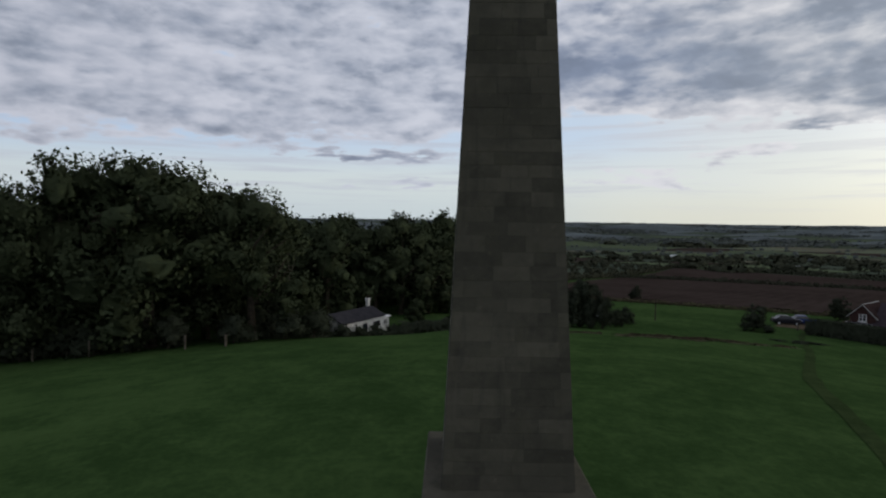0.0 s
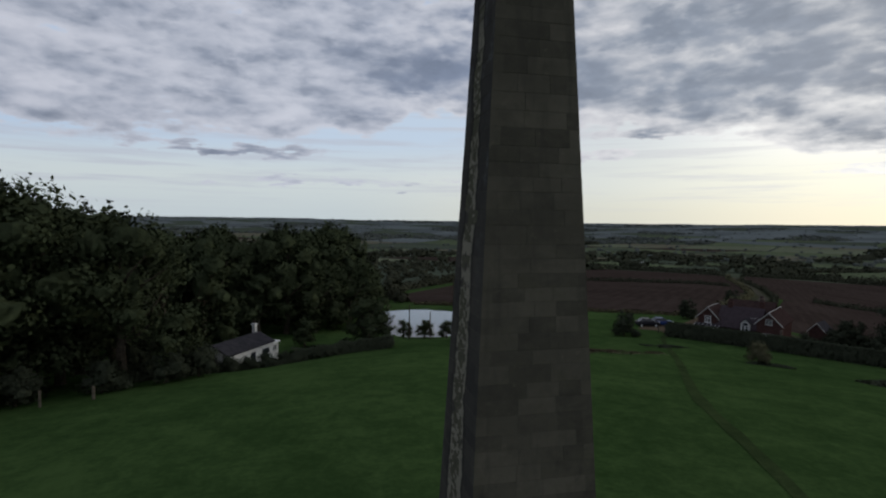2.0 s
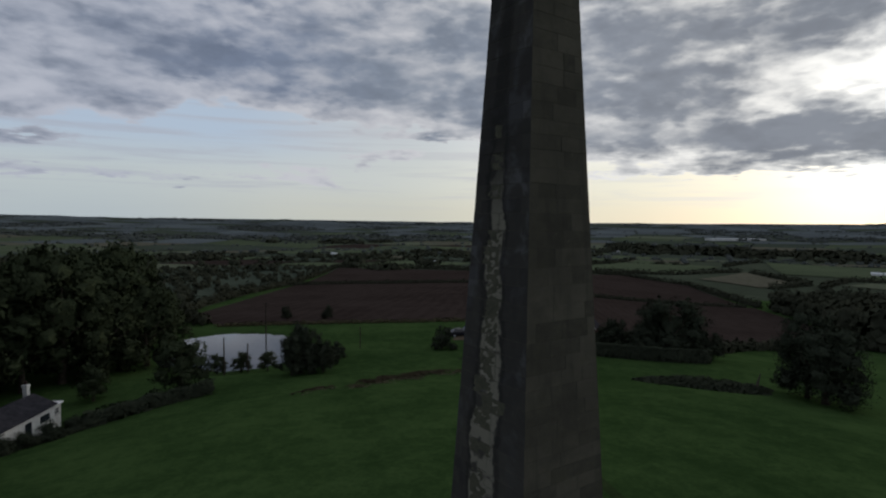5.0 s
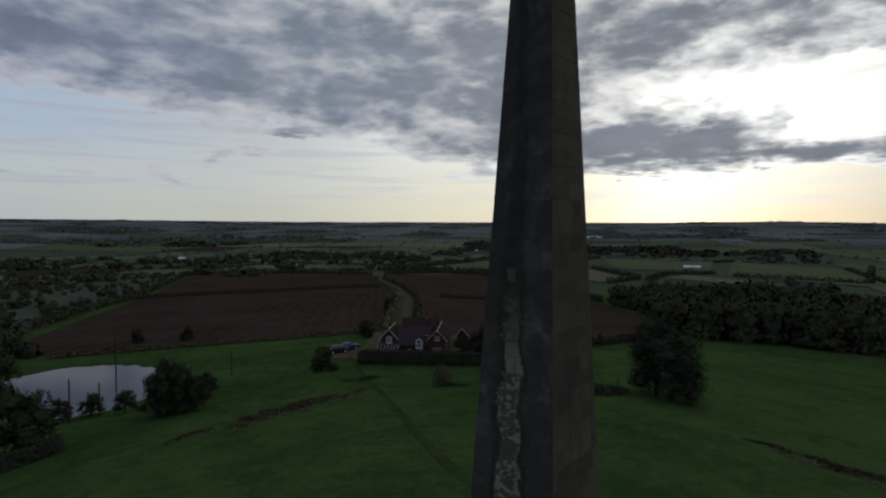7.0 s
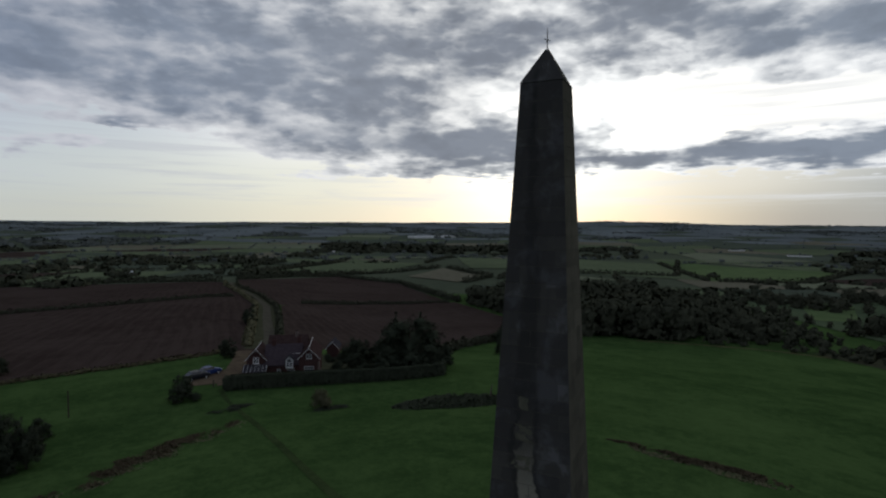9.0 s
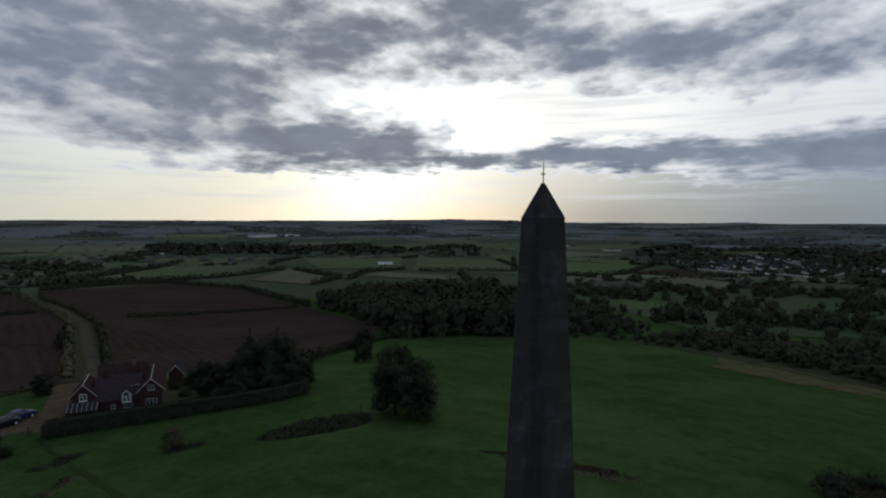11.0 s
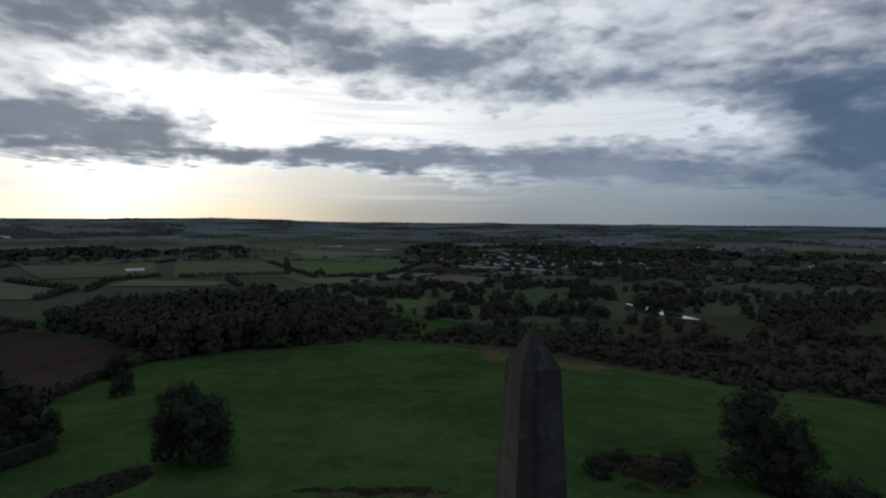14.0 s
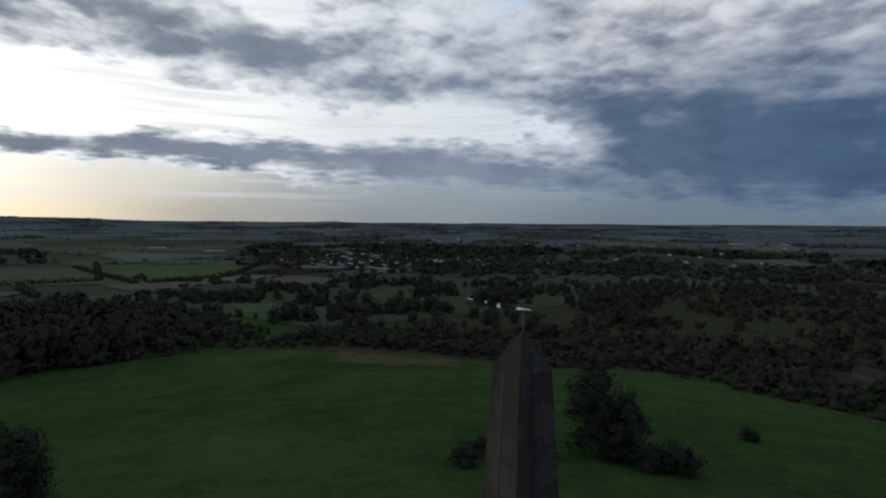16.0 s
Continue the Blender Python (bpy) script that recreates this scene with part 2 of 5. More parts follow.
def stone_material(name, dark, light, stain, crust, west_face=False):
    m, t, b = material(name, 1.0, 0, 0.0)
    p = place(t)
    x, y, z = split(t, p)
    grain, mid = noise_tex(t, p, 26.0, 5, 0.7), noise_tex(t, p, 2.2, 5, 0.65, 0.4)
    streak = noise_tex(t, vec3(t, x * 3.2, y * 3.2, z * 0.35), 1.0, 5, 0.65, 0.5)
    block = (random_object(t) * 0.5 + random_island(t) * 0.5).step(0.15, 0.85)
    course = noise_tex(t, vec3(t, x * 2.2, y * 2.2, z * 4.0), 1.0, 5, 0.68)
    col = mix(t, (block * 0.30 + mid * 0.5 + course * 0.36).step(0.24, 0.84), dark, light)
    col = mix(t, mid.step(0.48, 0.72) * 0.55, col, stain)
    col = mix(t, streak.step(0.5, 0.7) * crust, col, (0.022, 0.024, 0.024))
    wash = noise_tex(t, p, 0.42, 4, 0.6, 0.3)
    col = mix(t, wash.step(0.38, 0.62) * 0.45, col, dark)
    lichen = noise_tex(t, p, 6.0, 4, 0.7).step(0.60, 0.74)
    col = mix(t, lichen * 0.35, col, (0.16, 0.15, 0.11))
    col = mix(t, grain * 0.35, col, (0.045, 0.042, 0.036))
    if west_face:
        # the west side is darker, with its skin lost along a ragged upright band
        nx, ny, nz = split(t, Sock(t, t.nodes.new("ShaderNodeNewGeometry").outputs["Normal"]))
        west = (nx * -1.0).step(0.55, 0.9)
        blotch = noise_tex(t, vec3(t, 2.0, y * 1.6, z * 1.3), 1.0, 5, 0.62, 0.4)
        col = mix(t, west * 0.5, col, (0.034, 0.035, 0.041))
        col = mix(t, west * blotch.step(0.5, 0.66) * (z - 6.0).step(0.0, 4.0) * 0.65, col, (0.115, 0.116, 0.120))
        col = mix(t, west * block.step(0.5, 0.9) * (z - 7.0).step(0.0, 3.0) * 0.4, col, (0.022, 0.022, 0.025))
        sway = noise_tex(t, vec3(t, 0.0, 3.0, z), 0.35, 2) - 0.5
        rag = noise_tex(t, vec3(t, 1.0, y * 1.7, z * 1.25), 1.0, 6, 0.62, 0.5) - 0.5
        cut = noise_tex(t, vec3(t, 4.0, y * 1.3 + z * 0.7, z * 2.1), 1.0, 5, 0.6, 0.2)
        off = (y - 0.12 + sway * 0.5).math("ABSOLUTE") + rag * 0.62
        torn = (off * -1.0 + 0.66 - z * 0.036).step(0.0, 0.06) * west * (z * -1.0 + 14.0).step(0.0, 2.5)
        torn = torn * (cut.step(0.55, 0.64) * -0.8 + 1.0)
        pale = mix(t, grain * 0.5 + mid * 0.5, (0.13, 0.124, 0.098), (0.29, 0.275, 0.22))
        col = mix(t, torn * 0.9, col, pale)
        edge = (off * -1.0 + 0.80 - z * 0.036).step(0.0, 0.10) * west * (torn * -1.0 + 1.0)
        col = mix(t, edge * 0.5, col, (0.022, 0.022, 0.021))
    paint(t, b, col, grain * 0.6 + mid * 0.6, 0.7, 0.012)
    return m


GRASS = field("pasture", (0.022, 0.045, 0.014), (0.055, 0.095, 0.031), 20, 7.0, 0.07)
# vale fields: own colours, lightened to stand in for some of the haze
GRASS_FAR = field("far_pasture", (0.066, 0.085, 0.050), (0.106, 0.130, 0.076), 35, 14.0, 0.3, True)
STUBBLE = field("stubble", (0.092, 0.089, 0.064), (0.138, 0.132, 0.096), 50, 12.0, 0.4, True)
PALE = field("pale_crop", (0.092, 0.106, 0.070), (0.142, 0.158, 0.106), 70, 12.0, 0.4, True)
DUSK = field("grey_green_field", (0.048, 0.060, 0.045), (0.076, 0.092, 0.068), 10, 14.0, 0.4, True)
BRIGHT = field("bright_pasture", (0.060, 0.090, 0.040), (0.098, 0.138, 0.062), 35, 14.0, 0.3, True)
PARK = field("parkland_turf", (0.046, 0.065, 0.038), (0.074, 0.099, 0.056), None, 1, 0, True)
PLOUGH = field("ploughed_soil", (0.030, 0.022, 0.019), (0.052, 0.040, 0.035), 42, 4.0, 0.35)
# far slopes: distance haze painted in as pale bluish grey
HAZE_PALE = field("haze_pale_field", (0.095, 0.112, 0.116), (0.145, 0.165, 0.17), 70, 20.0, 0.4, True)
HAZE_GREY = field("haze_grey_field", (0.078, 0.092, 0.096), (0.116, 0.134, 0.138), 20, 20.0, 0.4, True)
# ground beyond 430 m, its colour lightened for haze
COUNTRY = field("hazed_open_country", (0.050, 0.061, 0.042), (0.078, 0.092, 0.062), None, 1, 0, True)
WORN = mottled("worn_grass", (0.021, 0.034, 0.013), (0.040, 0.060, 0.023), 0.5)
GRAVEL = mottled("gravel", (0.062, 0.048, 0.034), (0.110, 0.088, 0.062), 0.6, fine=14)
VERGE = mottled("rough_verge", (0.034, 0.040, 0.024), (0.064, 0.064, 0.040), 0.4)
LANE = mottled("lane_verge", (0.048, 0.046, 0.036), (0.086, 0.080, 0.062), 0.3)
LEAF = leafy("leaves", (0.030, 0.040, 0.023), (0.054, 0.069, 0.036))
LEAF_DARK = leafy("dark_leaves", (0.027, 0.033, 0.023), (0.046, 0.056, 0.037))
LEAF_BROWN = leafy("turning_leaves", (0.048, 0.048, 0.026), (0.088, 0.082, 0.046))
LEAF_DRY = leafy("dry_leaves", (0.062, 0.066, 0.036), (0.120, 0.118, 0.070))
LEAF_BRACKEN = leafy("bracken_leaves", (0.032, 0.027, 0.018), (0.064, 0.053, 0.034))
DRY = mottled("dry_grass", (0.052, 0.056, 0.026), (0.112, 0.100, 0.054), 0.35, fine=9)
LEAF_FAR = leafy("far_leaves", (0.034, 0.038, 0.026), (0.052, 0.057, 0.038))
# leaves far out, with haze painted into their colour
LEAF_HAZE = leafy("hazed_slope_leaves", (0.062, 0.074, 0.066), (0.098, 0.114, 0.104))
BARK = mottled("bark", (0.030, 0.025, 0.019), (0.085, 0.072, 0.056), 3.0)
WOOD_GREY = mottled("weathered_wood", (0.055, 0.048, 0.038), (0.13, 0.115, 0.09), 4.0)
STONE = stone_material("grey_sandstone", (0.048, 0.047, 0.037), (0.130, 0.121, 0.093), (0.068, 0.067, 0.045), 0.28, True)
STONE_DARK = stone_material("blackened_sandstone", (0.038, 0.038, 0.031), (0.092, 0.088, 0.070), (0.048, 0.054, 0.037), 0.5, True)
MORTAR = mottled("mortar", (0.060, 0.061, 0.046), (0.106, 0.104, 0.076), 5.0)
IRON = mottled("dark_iron", (0.012, 0.012, 0.012), (0.035, 0.033, 0.032), 8.0, 0.6, spec=0.5)
LEAD = mottled("weathered_lead", (0.09, 0.09, 0.085), (0.17, 0.17, 0.16), 6.0, 0.6, spec=0.4)
RENDER_WHITE = mottled("white_render", (0.50, 0.50, 0.48), (0.72, 0.72, 0.70), 1.2)
WHITE_PAINT = mottled("white_paint", (0.66, 0.66, 0.65), (0.82, 0.82, 0.81), 2.0, 0.5)
SLATE = mottled("slate", (0.026, 0.025, 0.029), (0.054, 0.052, 0.058), 1.5, 0.75)
SLATE_RED = mottled("purple_clay_tile", (0.034, 0.027, 0.031), (0.062, 0.050, 0.056), 1.8, 0.8)
OLD_BRICK = mottled("pale_old_brick", (0.085, 0.066, 0.058), (0.17, 0.14, 0.12), 3.0)
OLD_PAINT = mottled("weathered_white_paint", (0.30, 0.30, 0.29), (0.52, 0.52, 0.50), 2.4, 0.6)
TILE = mottled("clay_tile", (0.030, 0.020, 0.019), (0.060, 0.040, 0.037), 1.5, 0.85)
BRICK = mottled("red_brick", (0.046, 0.028, 0.026), (0.082, 0.045, 0.040), 2.5)
METAL_ROOF = mottled("pale_sheet_metal", (0.55, 0.57, 0.58), (0.75, 0.77, 0.78), 0.02, 0.5)
TYRE = mottled("rubber", (0.012, 0.012, 0.012), (0.03, 0.03, 0.03), 9.0)


def gloss(name, col, rough=0.15, metal=0.0, spec=0.5):
    m, t, b = material(name, rough, metal, spec)
    n = noise_tex(t, place(t), 9.0, 3)
    paint(t, b, mix(t, n, col, tuple(min(1, c * 1.25 + 0.003) for c in col)))
    return m


BLUE_PAINT = gloss("blue_car_paint", (0.012, 0.030, 0.115), 0.4, 0, 0.2)
BLACK_PAINT = gloss("black_car_paint", (0.010, 0.011, 0.015), 0.4, 0, 0.2)
GLASS_DARK = gloss("window_glass", (0.020, 0.024, 0.030), 0.08, 0, 0.4)
WATER, _t, _b = material("pond_water", 0.07, 0, 0.62)
_n = noise_tex(_t, place(_t), 1.6, 4, 0.6)
paint(_t, _b, mix(_t, _n, (0.012, 0.016, 0.016), (0.020, 0.025, 0.024)), _n, 0.06, 0.05)

# ---- mesh helpers ----
def mesh_object(name, verts, faces, mats, parent=None, label="", smooth=False):
    me = bpy.data.meshes.new(name)
    me.from_pydata(verts, [], faces)
    for m in mats if isinstance(mats, (list, tuple)) else [mats]:
        me.materials.append(m)
    if smooth:
        me.polygons.foreach_set("use_smooth", [True] * len(me.polygons))
    ob = new(name, me)
    ob.parent = parent
    if label:
        ob["label"] = label
    return ob


def part(name, bm, mat, parent=None, label="", smooth=False):
    """Links a bmesh as one mesh object under a thing or a part."""
    me = bpy.data.meshes.new(name)
    bmesh.ops.recalc_face_normals(bm, faces=bm.faces)
    bm.to_mesh(me)
    bm.free()
    me.materials.append(mat)
    if smooth:
        me.polygons.foreach_set("use_smooth", [True] * len(me.polygons))
    ob = new(name, me)
    ob.parent = parent
    if label:
        ob["label"] = label
    return ob


def box(bm, x0, y0, z0, x1, y1, z1, bevel=0.0):
    """A box with optional bevelled edges, added to bm."""
    made = bmesh.ops.create_cube(bm, size=1.0)["verts"]
    for v in made:
        v.co = Vector(((x0 + x1) / 2 + v.co.x * (x1 - x0), (y0 + y1) / 2 + v.co.y * (y1 - y0), (z0 + z1) / 2 + v.co.z * (z1 - z0)))
    if bevel:
        edges = {e for v in made for e in v.link_edges}
        bmesh.ops.bevel(bm, geom=list(edges), offset=bevel, segments=1, affect="EDGES")
    return made


def rod(bm, a, b, r0, r1=None, n=8):
    """A tapered round bar from a to b."""
    a, b = Vector(a), Vector(b)
    q = (b - a).to_track_quat("Z", "Y").to_matrix()
    rings = []
    for p, r in ((a, r0), (b, r0 if r1 is None else r1)):
        rings.append([bm.verts.new(p + q @ Vector((r * math.cos(6.2832 * i / n), r * math.sin(6.2832 * i / n), 0))) for i in range(n)])
    for i in range(n):
        bm.faces.new((rings[0][i], rings[0][(i + 1) % n], rings[1][(i + 1) % n], rings[1][i]))
    bm.faces.new(rings[1])
    bm.faces.new(rings[0][::-1])


def thing(name, at, turn=0.0, label="", category="", group="", kind=""):
    """The empty at the base of a thing; turn: degrees clockwise from +y seen from above."""
    ob = new(name)
    ob.matrix_basis = pose(*at, 0, 0, -turn)
    return tagged(ob, label, category, group, kind)


# ---- ground ----
EAST = [(0, -1.7), (12, -2.0), (25, -3.3), (49, -6.5), (56, -7.5), (69, -9.5), (95, -12.5), (143, -21), (204, -28.5), (300, -35), (390, -40),
        (520, -45), (970, -55), (1500, -58), (2200, -52), (3000, -37), (3800, -14), (4400, 6), (4650, 13), (5200, 8)]
NORTH = [(0, -1.7), (12, -2.0), (25, -3.3), (49, -6.5), (56, -7.5), (69, -9.2), (95, -10.8), (112, -11.6), (200, -17), (350, -26),
         (525, -34), (970, -50), (1500, -55), (2200, -50), (3000, -36), (3800, -14), (4400, 6), (4650, 13), (5200, 8)]
POND = (14.5, 89.0, -10.75)


def curve(P, r):
    i = 0
    while i < len(P) - 2 and P[i + 1][0] < r:
        i += 1
    (r0, z0), (r1, z1) = P[i], P[i + 1]
    ra, za = P[max(i - 1, 0)]
    rb, zb = P[min(i + 2, len(P) - 1)]
    w = r1 - r0
    s = min((r - r0) / w, 1.2)
    m0, m1 = 0 if i == 0 else (z1 - za) / (r1 - ra), (zb - z0) / (rb - r0)
    return (2 * s**3 - 3 * s * s + 1) * z0 + (s**3 - 2 * s * s + s) * w * m0 + (3 * s * s - 2 * s**3) * z1 + (s**3 - s * s) * w * m1


def smooth01(a, b, v):
    s = min(max((v - a) / (b - a), 0.0), 1.0)
    return s * s * (3 - 2 * s)


def height(x, y):
    """The ground's height: a low hill that falls to a wide vale with a far rim."""
    r, az = math.hypot(x, y), math.degrees(math.atan2(x, y))
    s = smooth01(38, 60, az) if az > -120 else 1.0
    z = curve(NORTH, r) * (1 - s) + curve(EAST, r) * s
    roll = smooth01(250, 900, r)
    if roll > 0:
        z += roll * (5.0 * noise.noise((x / 420, y / 420, 3.1)) + 3.0 * noise.noise((x / 170, y / 170, 7.7)))
        z += smooth01(2200, 4300, r) * (9.0 * noise.noise((x / 1300, y / 1300, 1.3)) + 5.0 * noise.noise((x / 520, y / 520, 4.3)))
        z += smooth01(3000, 4300, r) * (16 * math.exp(-((az + 12) / 16) ** 2) + 14 * math.exp(-((az - 82) / 9) ** 2) + 10 * math.exp(-((az - 155) / 10) ** 2))
    z -= 1.6 * math.exp(-(((x + 14) / 12) ** 2 + ((y - 56) / 12) ** 2))
    bank = math.hypot((x - POND[0]) / 13.0, (y - POND[1]) / 15.0)
    if bank < 1.6:
        level = 1 - smooth01(1.0, 1.6, bank)
        z = z * (1 - level) + (POND[2] + 0.25) * level
        if bank < 1.0:
            z -= 1.2 * (1 - smooth01(0.8, 1.0, bank))
    return z


def on(x, y, up=0.0):
    return Vector((x, y, height(x, y) + up))


rings, seg = [0.0], 256
while rings[-1] < 4880:
    r = rings[-1]
    rings.append(r + (1.6 if r < 130 else 0.0125 * r))
gv, gf = [], []
for r in rings[1:]:
    for k in range(seg):
        a = 2 * math.pi * k / seg
        gv.append((r * math.sin(a), r * math.cos(a), height(r * math.sin(a), r * math.cos(a))))
for i in range(len(rings) - 2):
    for k in range(seg):
        a, b = i * seg + k, i * seg + (k + 1) % seg
        gf.append((a, a + seg, b + seg, b))
gv.append((0, 0, height(0, 0)))
gf += [(len(gv) - 1, k, (k + 1) % seg) for k in range(seg)]
ground = tagged(mesh_object("ground", gv, gf, [GRASS, COUNTRY, HAZE_GREY], smooth=True), "rolling farmland of green pasture round a low hill", "ground", kind="structure")
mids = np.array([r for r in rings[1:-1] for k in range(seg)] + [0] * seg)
# past 3000 m the ground takes the grey with haze painted in
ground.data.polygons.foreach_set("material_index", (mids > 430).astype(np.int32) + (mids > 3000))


def drape(name, corners, mat, n=24, m=24, up=0.05, label="", wobble=0.0, category="field"):
    """A patch laid over the ground between four corners."""
    A, B, C, D = [Vector((*c, 0)) for c in corners]
    vs, fs = [], []
    for i in range(n + 1):
        for j in range(m + 1):
            u, v = i / n, j / m
            p = A.lerp(B, u).lerp(D.lerp(C, u), v)
            if wobble:
                p += Vector((noise.noise(p * 0.15), noise.noise(p * 0.15 + Vector((9, 3, 1))), 0)) * wobble
            r = math.hypot(p.x, p.y)
            vs.append((p.x, p.y, height(p.x, p.y) + up + (0.0006 * r if r > 200 else 0)))
    for i in range(n):
        for j in range(m):
            a = i * (m + 1) + j
            fs.append((a, a + m + 1, a + m + 2, a + 1))
    return tagged(mesh_object(name, vs, fs, mat, smooth=True), label, category, kind="structure")


def ribbon(name, points, width, mat, up=0.06, label="", category="path", ragged=0.0):
    """A strip along points, over the ground."""
    pts = [Vector((*p, 0)) for p in points]
    fine = []
    for a, b in zip(pts, pts[1:]):
        k = max(2, int((b - a).length / 2.0))
        fine += [a.lerp(b, i / k) for i in range(k)]
    fine.append(pts[-1])
    for _ in range(6):
        fine = [fine[0]] + [(fine[i - 1] + fine[i] * 2 + fine[i + 1]) / 4 for i in range(1, len(fine) - 1)] + [fine[-1]]
    vs, fs = [], []
    for i, p in enumerate(fine):
        d = (fine[min(i + 1, len(fine) - 1)] - fine[max(i - 1, 0)]).normalized()
        side = Vector((d.y, -d.x, 0))
        w = width * (1 + ragged * noise.noise(p * 0.4)) / 2
        for s in (-1, -0.33, 0.33, 1):
            q = p + side * w * s
            vs.append((q.x, q.y, height(q.x, q.y) + up + 0.0005 * max(0, q.length - 200)))
    for i in range(len(fine) - 1):
        for k in range(3):
            a = i * 4 + k
            fs.append((a, a + 1, a + 5, a + 4))
    return tagged(mesh_object(name, vs, fs, mat, smooth=True), label, category, kind="structure")


def pool(name, at, rx, ry, mat, label, n=64, ragged=0.18):
    vs, fs = [(at[0], at[1], at[2])], []
    for i in range(n):
        a = 2 * math.pi * i / n
        k = 1 + ragged * noise.noise((math.cos(a) * 1.3, math.sin(a) * 1.3, at[0]))
        vs.append((at[0] + rx * k * math.cos(a), at[1] + ry * k * math.sin(a), at[2]))
        fs.append((0, i + 1, (i + 1) % n + 1))
    return tagged(mesh_object(name, vs, fs, mat), label, "water", kind="structure")


drape("ploughed_field_west", [(17, 146), (83, 89.5), (178.5, 187), (104, 292)], PLOUGH, 40, 40, 0.08, "bare reddish brown ploughed field")
drape("ploughed_field_edge", [(17, 146), (19, 119), (56, 100.5), (83, 89.5)], PLOUGH, 16, 16, 0.08, "bare reddish brown ploughed field")
drape("rough_slope", [(-140, 150), (13, 148), (194, 474), (-60, 600)], DUSK, 40, 60, 0.10, "dull rough grass slope between thickets")
drape("ploughed_field_slope", [(104, 292), (178.5, 187), (300, 341), (199, 468)], PLOUGH, 40, 40, 0.08, "bare reddish brown ploughed field")
drape("ploughed_field_east", [(93, 91), (150, 71), (240, 71), (196, 187)], PLOUGH, 30, 40, 0.10, "bare reddish brown ploughed field")
drape("ploughed_field_corner", [(196, 187), (240, 71), (331, 152), (228, 196)], PLOUGH, 24, 24, 0.10, "bare reddish brown ploughed field")
drape("ploughed_field_far", [(198, 191), (330, 155), (455, 270), (303, 332)], PLOUGH, 30, 30, 0.10, "bare reddish brown ploughed field")
drape("ploughed_field_end", [(303, 332), (455, 270), (476, 360), (334, 362)], PLOUGH, 20, 20, 0.10, "bare reddish brown ploughed field")
ribbon("lane_verge", [(84, 90), (98, 101), (142, 144.5), (183, 184), (228, 240), (277, 309), (306, 340)], 9.0, VERGE, 0.12, "dull rough verge along the farm lane", ragged=0.2)
ribbon("lane", [(80, 86), (98, 101), (142, 144.5), (183, 184), (228, 240), (277, 309), (306, 340)], 3.2, LANE, 0.18, "dull grassy farm lane between fields", ragged=0.25)
drape("drive", [(53, 70), (58, 67.5), (84, 88), (78, 92)], GRAVEL, 20, 8, 0.10, "tan gravel drive beside the brick house", 0.6, "drive")
drape("parking_patch", [(51, 74), (56, 70), (64, 77), (58, 82)], GRAVEL, 16, 16, 0.07, "tan gravel parking patch", 0.8, "drive")
drape("garden", [(69, 61), (82, 43.5), (98, 55), (93, 84)], VERGE, 20, 20, 0.07, "dull rough lawn of the brick house's garden", 0.8, "garden")
pool("pond", POND, 13.0, 15.0, WATER, "still pond reflecting the bright sky")
ribbon("trodden_path", [(52, 68), (48, 63), (42, 52), (33.5, 39), (26, 28), (21, 20.5), (17.5, 13.2), (14.5, 7), (11, 0)], 0.8, WORN, 0.03, "trodden path worn through the pasture", ragged=0.5)

# ---- trees and hedges ----
rng = np.random.default_rng(7)


def cube_sphere(k):
    """Unit directions and quads of a cube blown up to a ball."""
    key, vs, fs = {}, [], []
    for ax in range(3):
        for sg in (-1, 1):
            for i in range(k):
                for j in range(k):
                    q = []
                    for a, b in ((i, j), (i + 1, j), (i + 1, j + 1), (i, j + 1)):
                        p = [0, 0, 0]
                        p[ax], p[(ax + 1) % 3], p[(ax + 2) % 3] = sg * k, 2 * a - k, 2 * b - k
                        p = tuple(p)
                        if p not in key:
                            key[p] = len(vs)
                            vs.append(p)
                        q.append(key[p])
                    fs.append(q if sg > 0 else q[::-1])
    vs = np.array(vs, float)
    return vs / np.linalg.norm(vs, axis=1)[:, None], np.array(fs)


def heaps(lobes, k=2, shrink=0.84, floor=None, whole=False, rough=0.0):
    """Lumpy dense foliage inside the leaf sprays; lobes: x, y, z, r, rz."""
    lobes = np.asarray(lobes, float)
    d, f = cube_sphere(k)
    n, m = len(lobes), len(d)
    wob = 1 + 0.14 * np.sin(d[None] @ rng.normal(size=(n, 3, 1)) * 4 + rng.uniform(0, 6, (n, 1, 1))) + rng.normal(size=(n, m, 1)) * (0.05 + 0.5 * rough)
    if rough:                          # knots of leaves at two smaller sizes
        for freq, amp in ((5.0, 0.55), (9.0, 0.5)):
            wob = wob + rough * amp * np.sin(d[None] @ rng.normal(size=(n, 3, 1)) * freq + rng.uniform(0, 6, (n, 1, 1)))
    v = lobes[:, None, :3] + d[None] * wob * lobes[:, None, [3, 3, 4]] * shrink
    if floor is not None:
        v[:, :, 2] = np.maximum(v[:, :, 2], floor)
    mid = lobes[:, :3].mean(axis=0) if whole else None
    nv = np.repeat(d[None] * 0.5 + np.array((0, 0, 0.2)), n, axis=0)
    if whole:
        nv = nv + (v - mid) / (np.abs(v - mid).max() + 1e-6)
    nv = nv + rng.normal(size=nv.shape) * rough * 2.4
    nv /= np.linalg.norm(nv, axis=2)[:, :, None]
    faces = (f[None] + (np.arange(n) * m)[:, None, None]).reshape(-1, 4)
    return v.reshape(-1, 3), faces, nv.reshape(-1, 3)


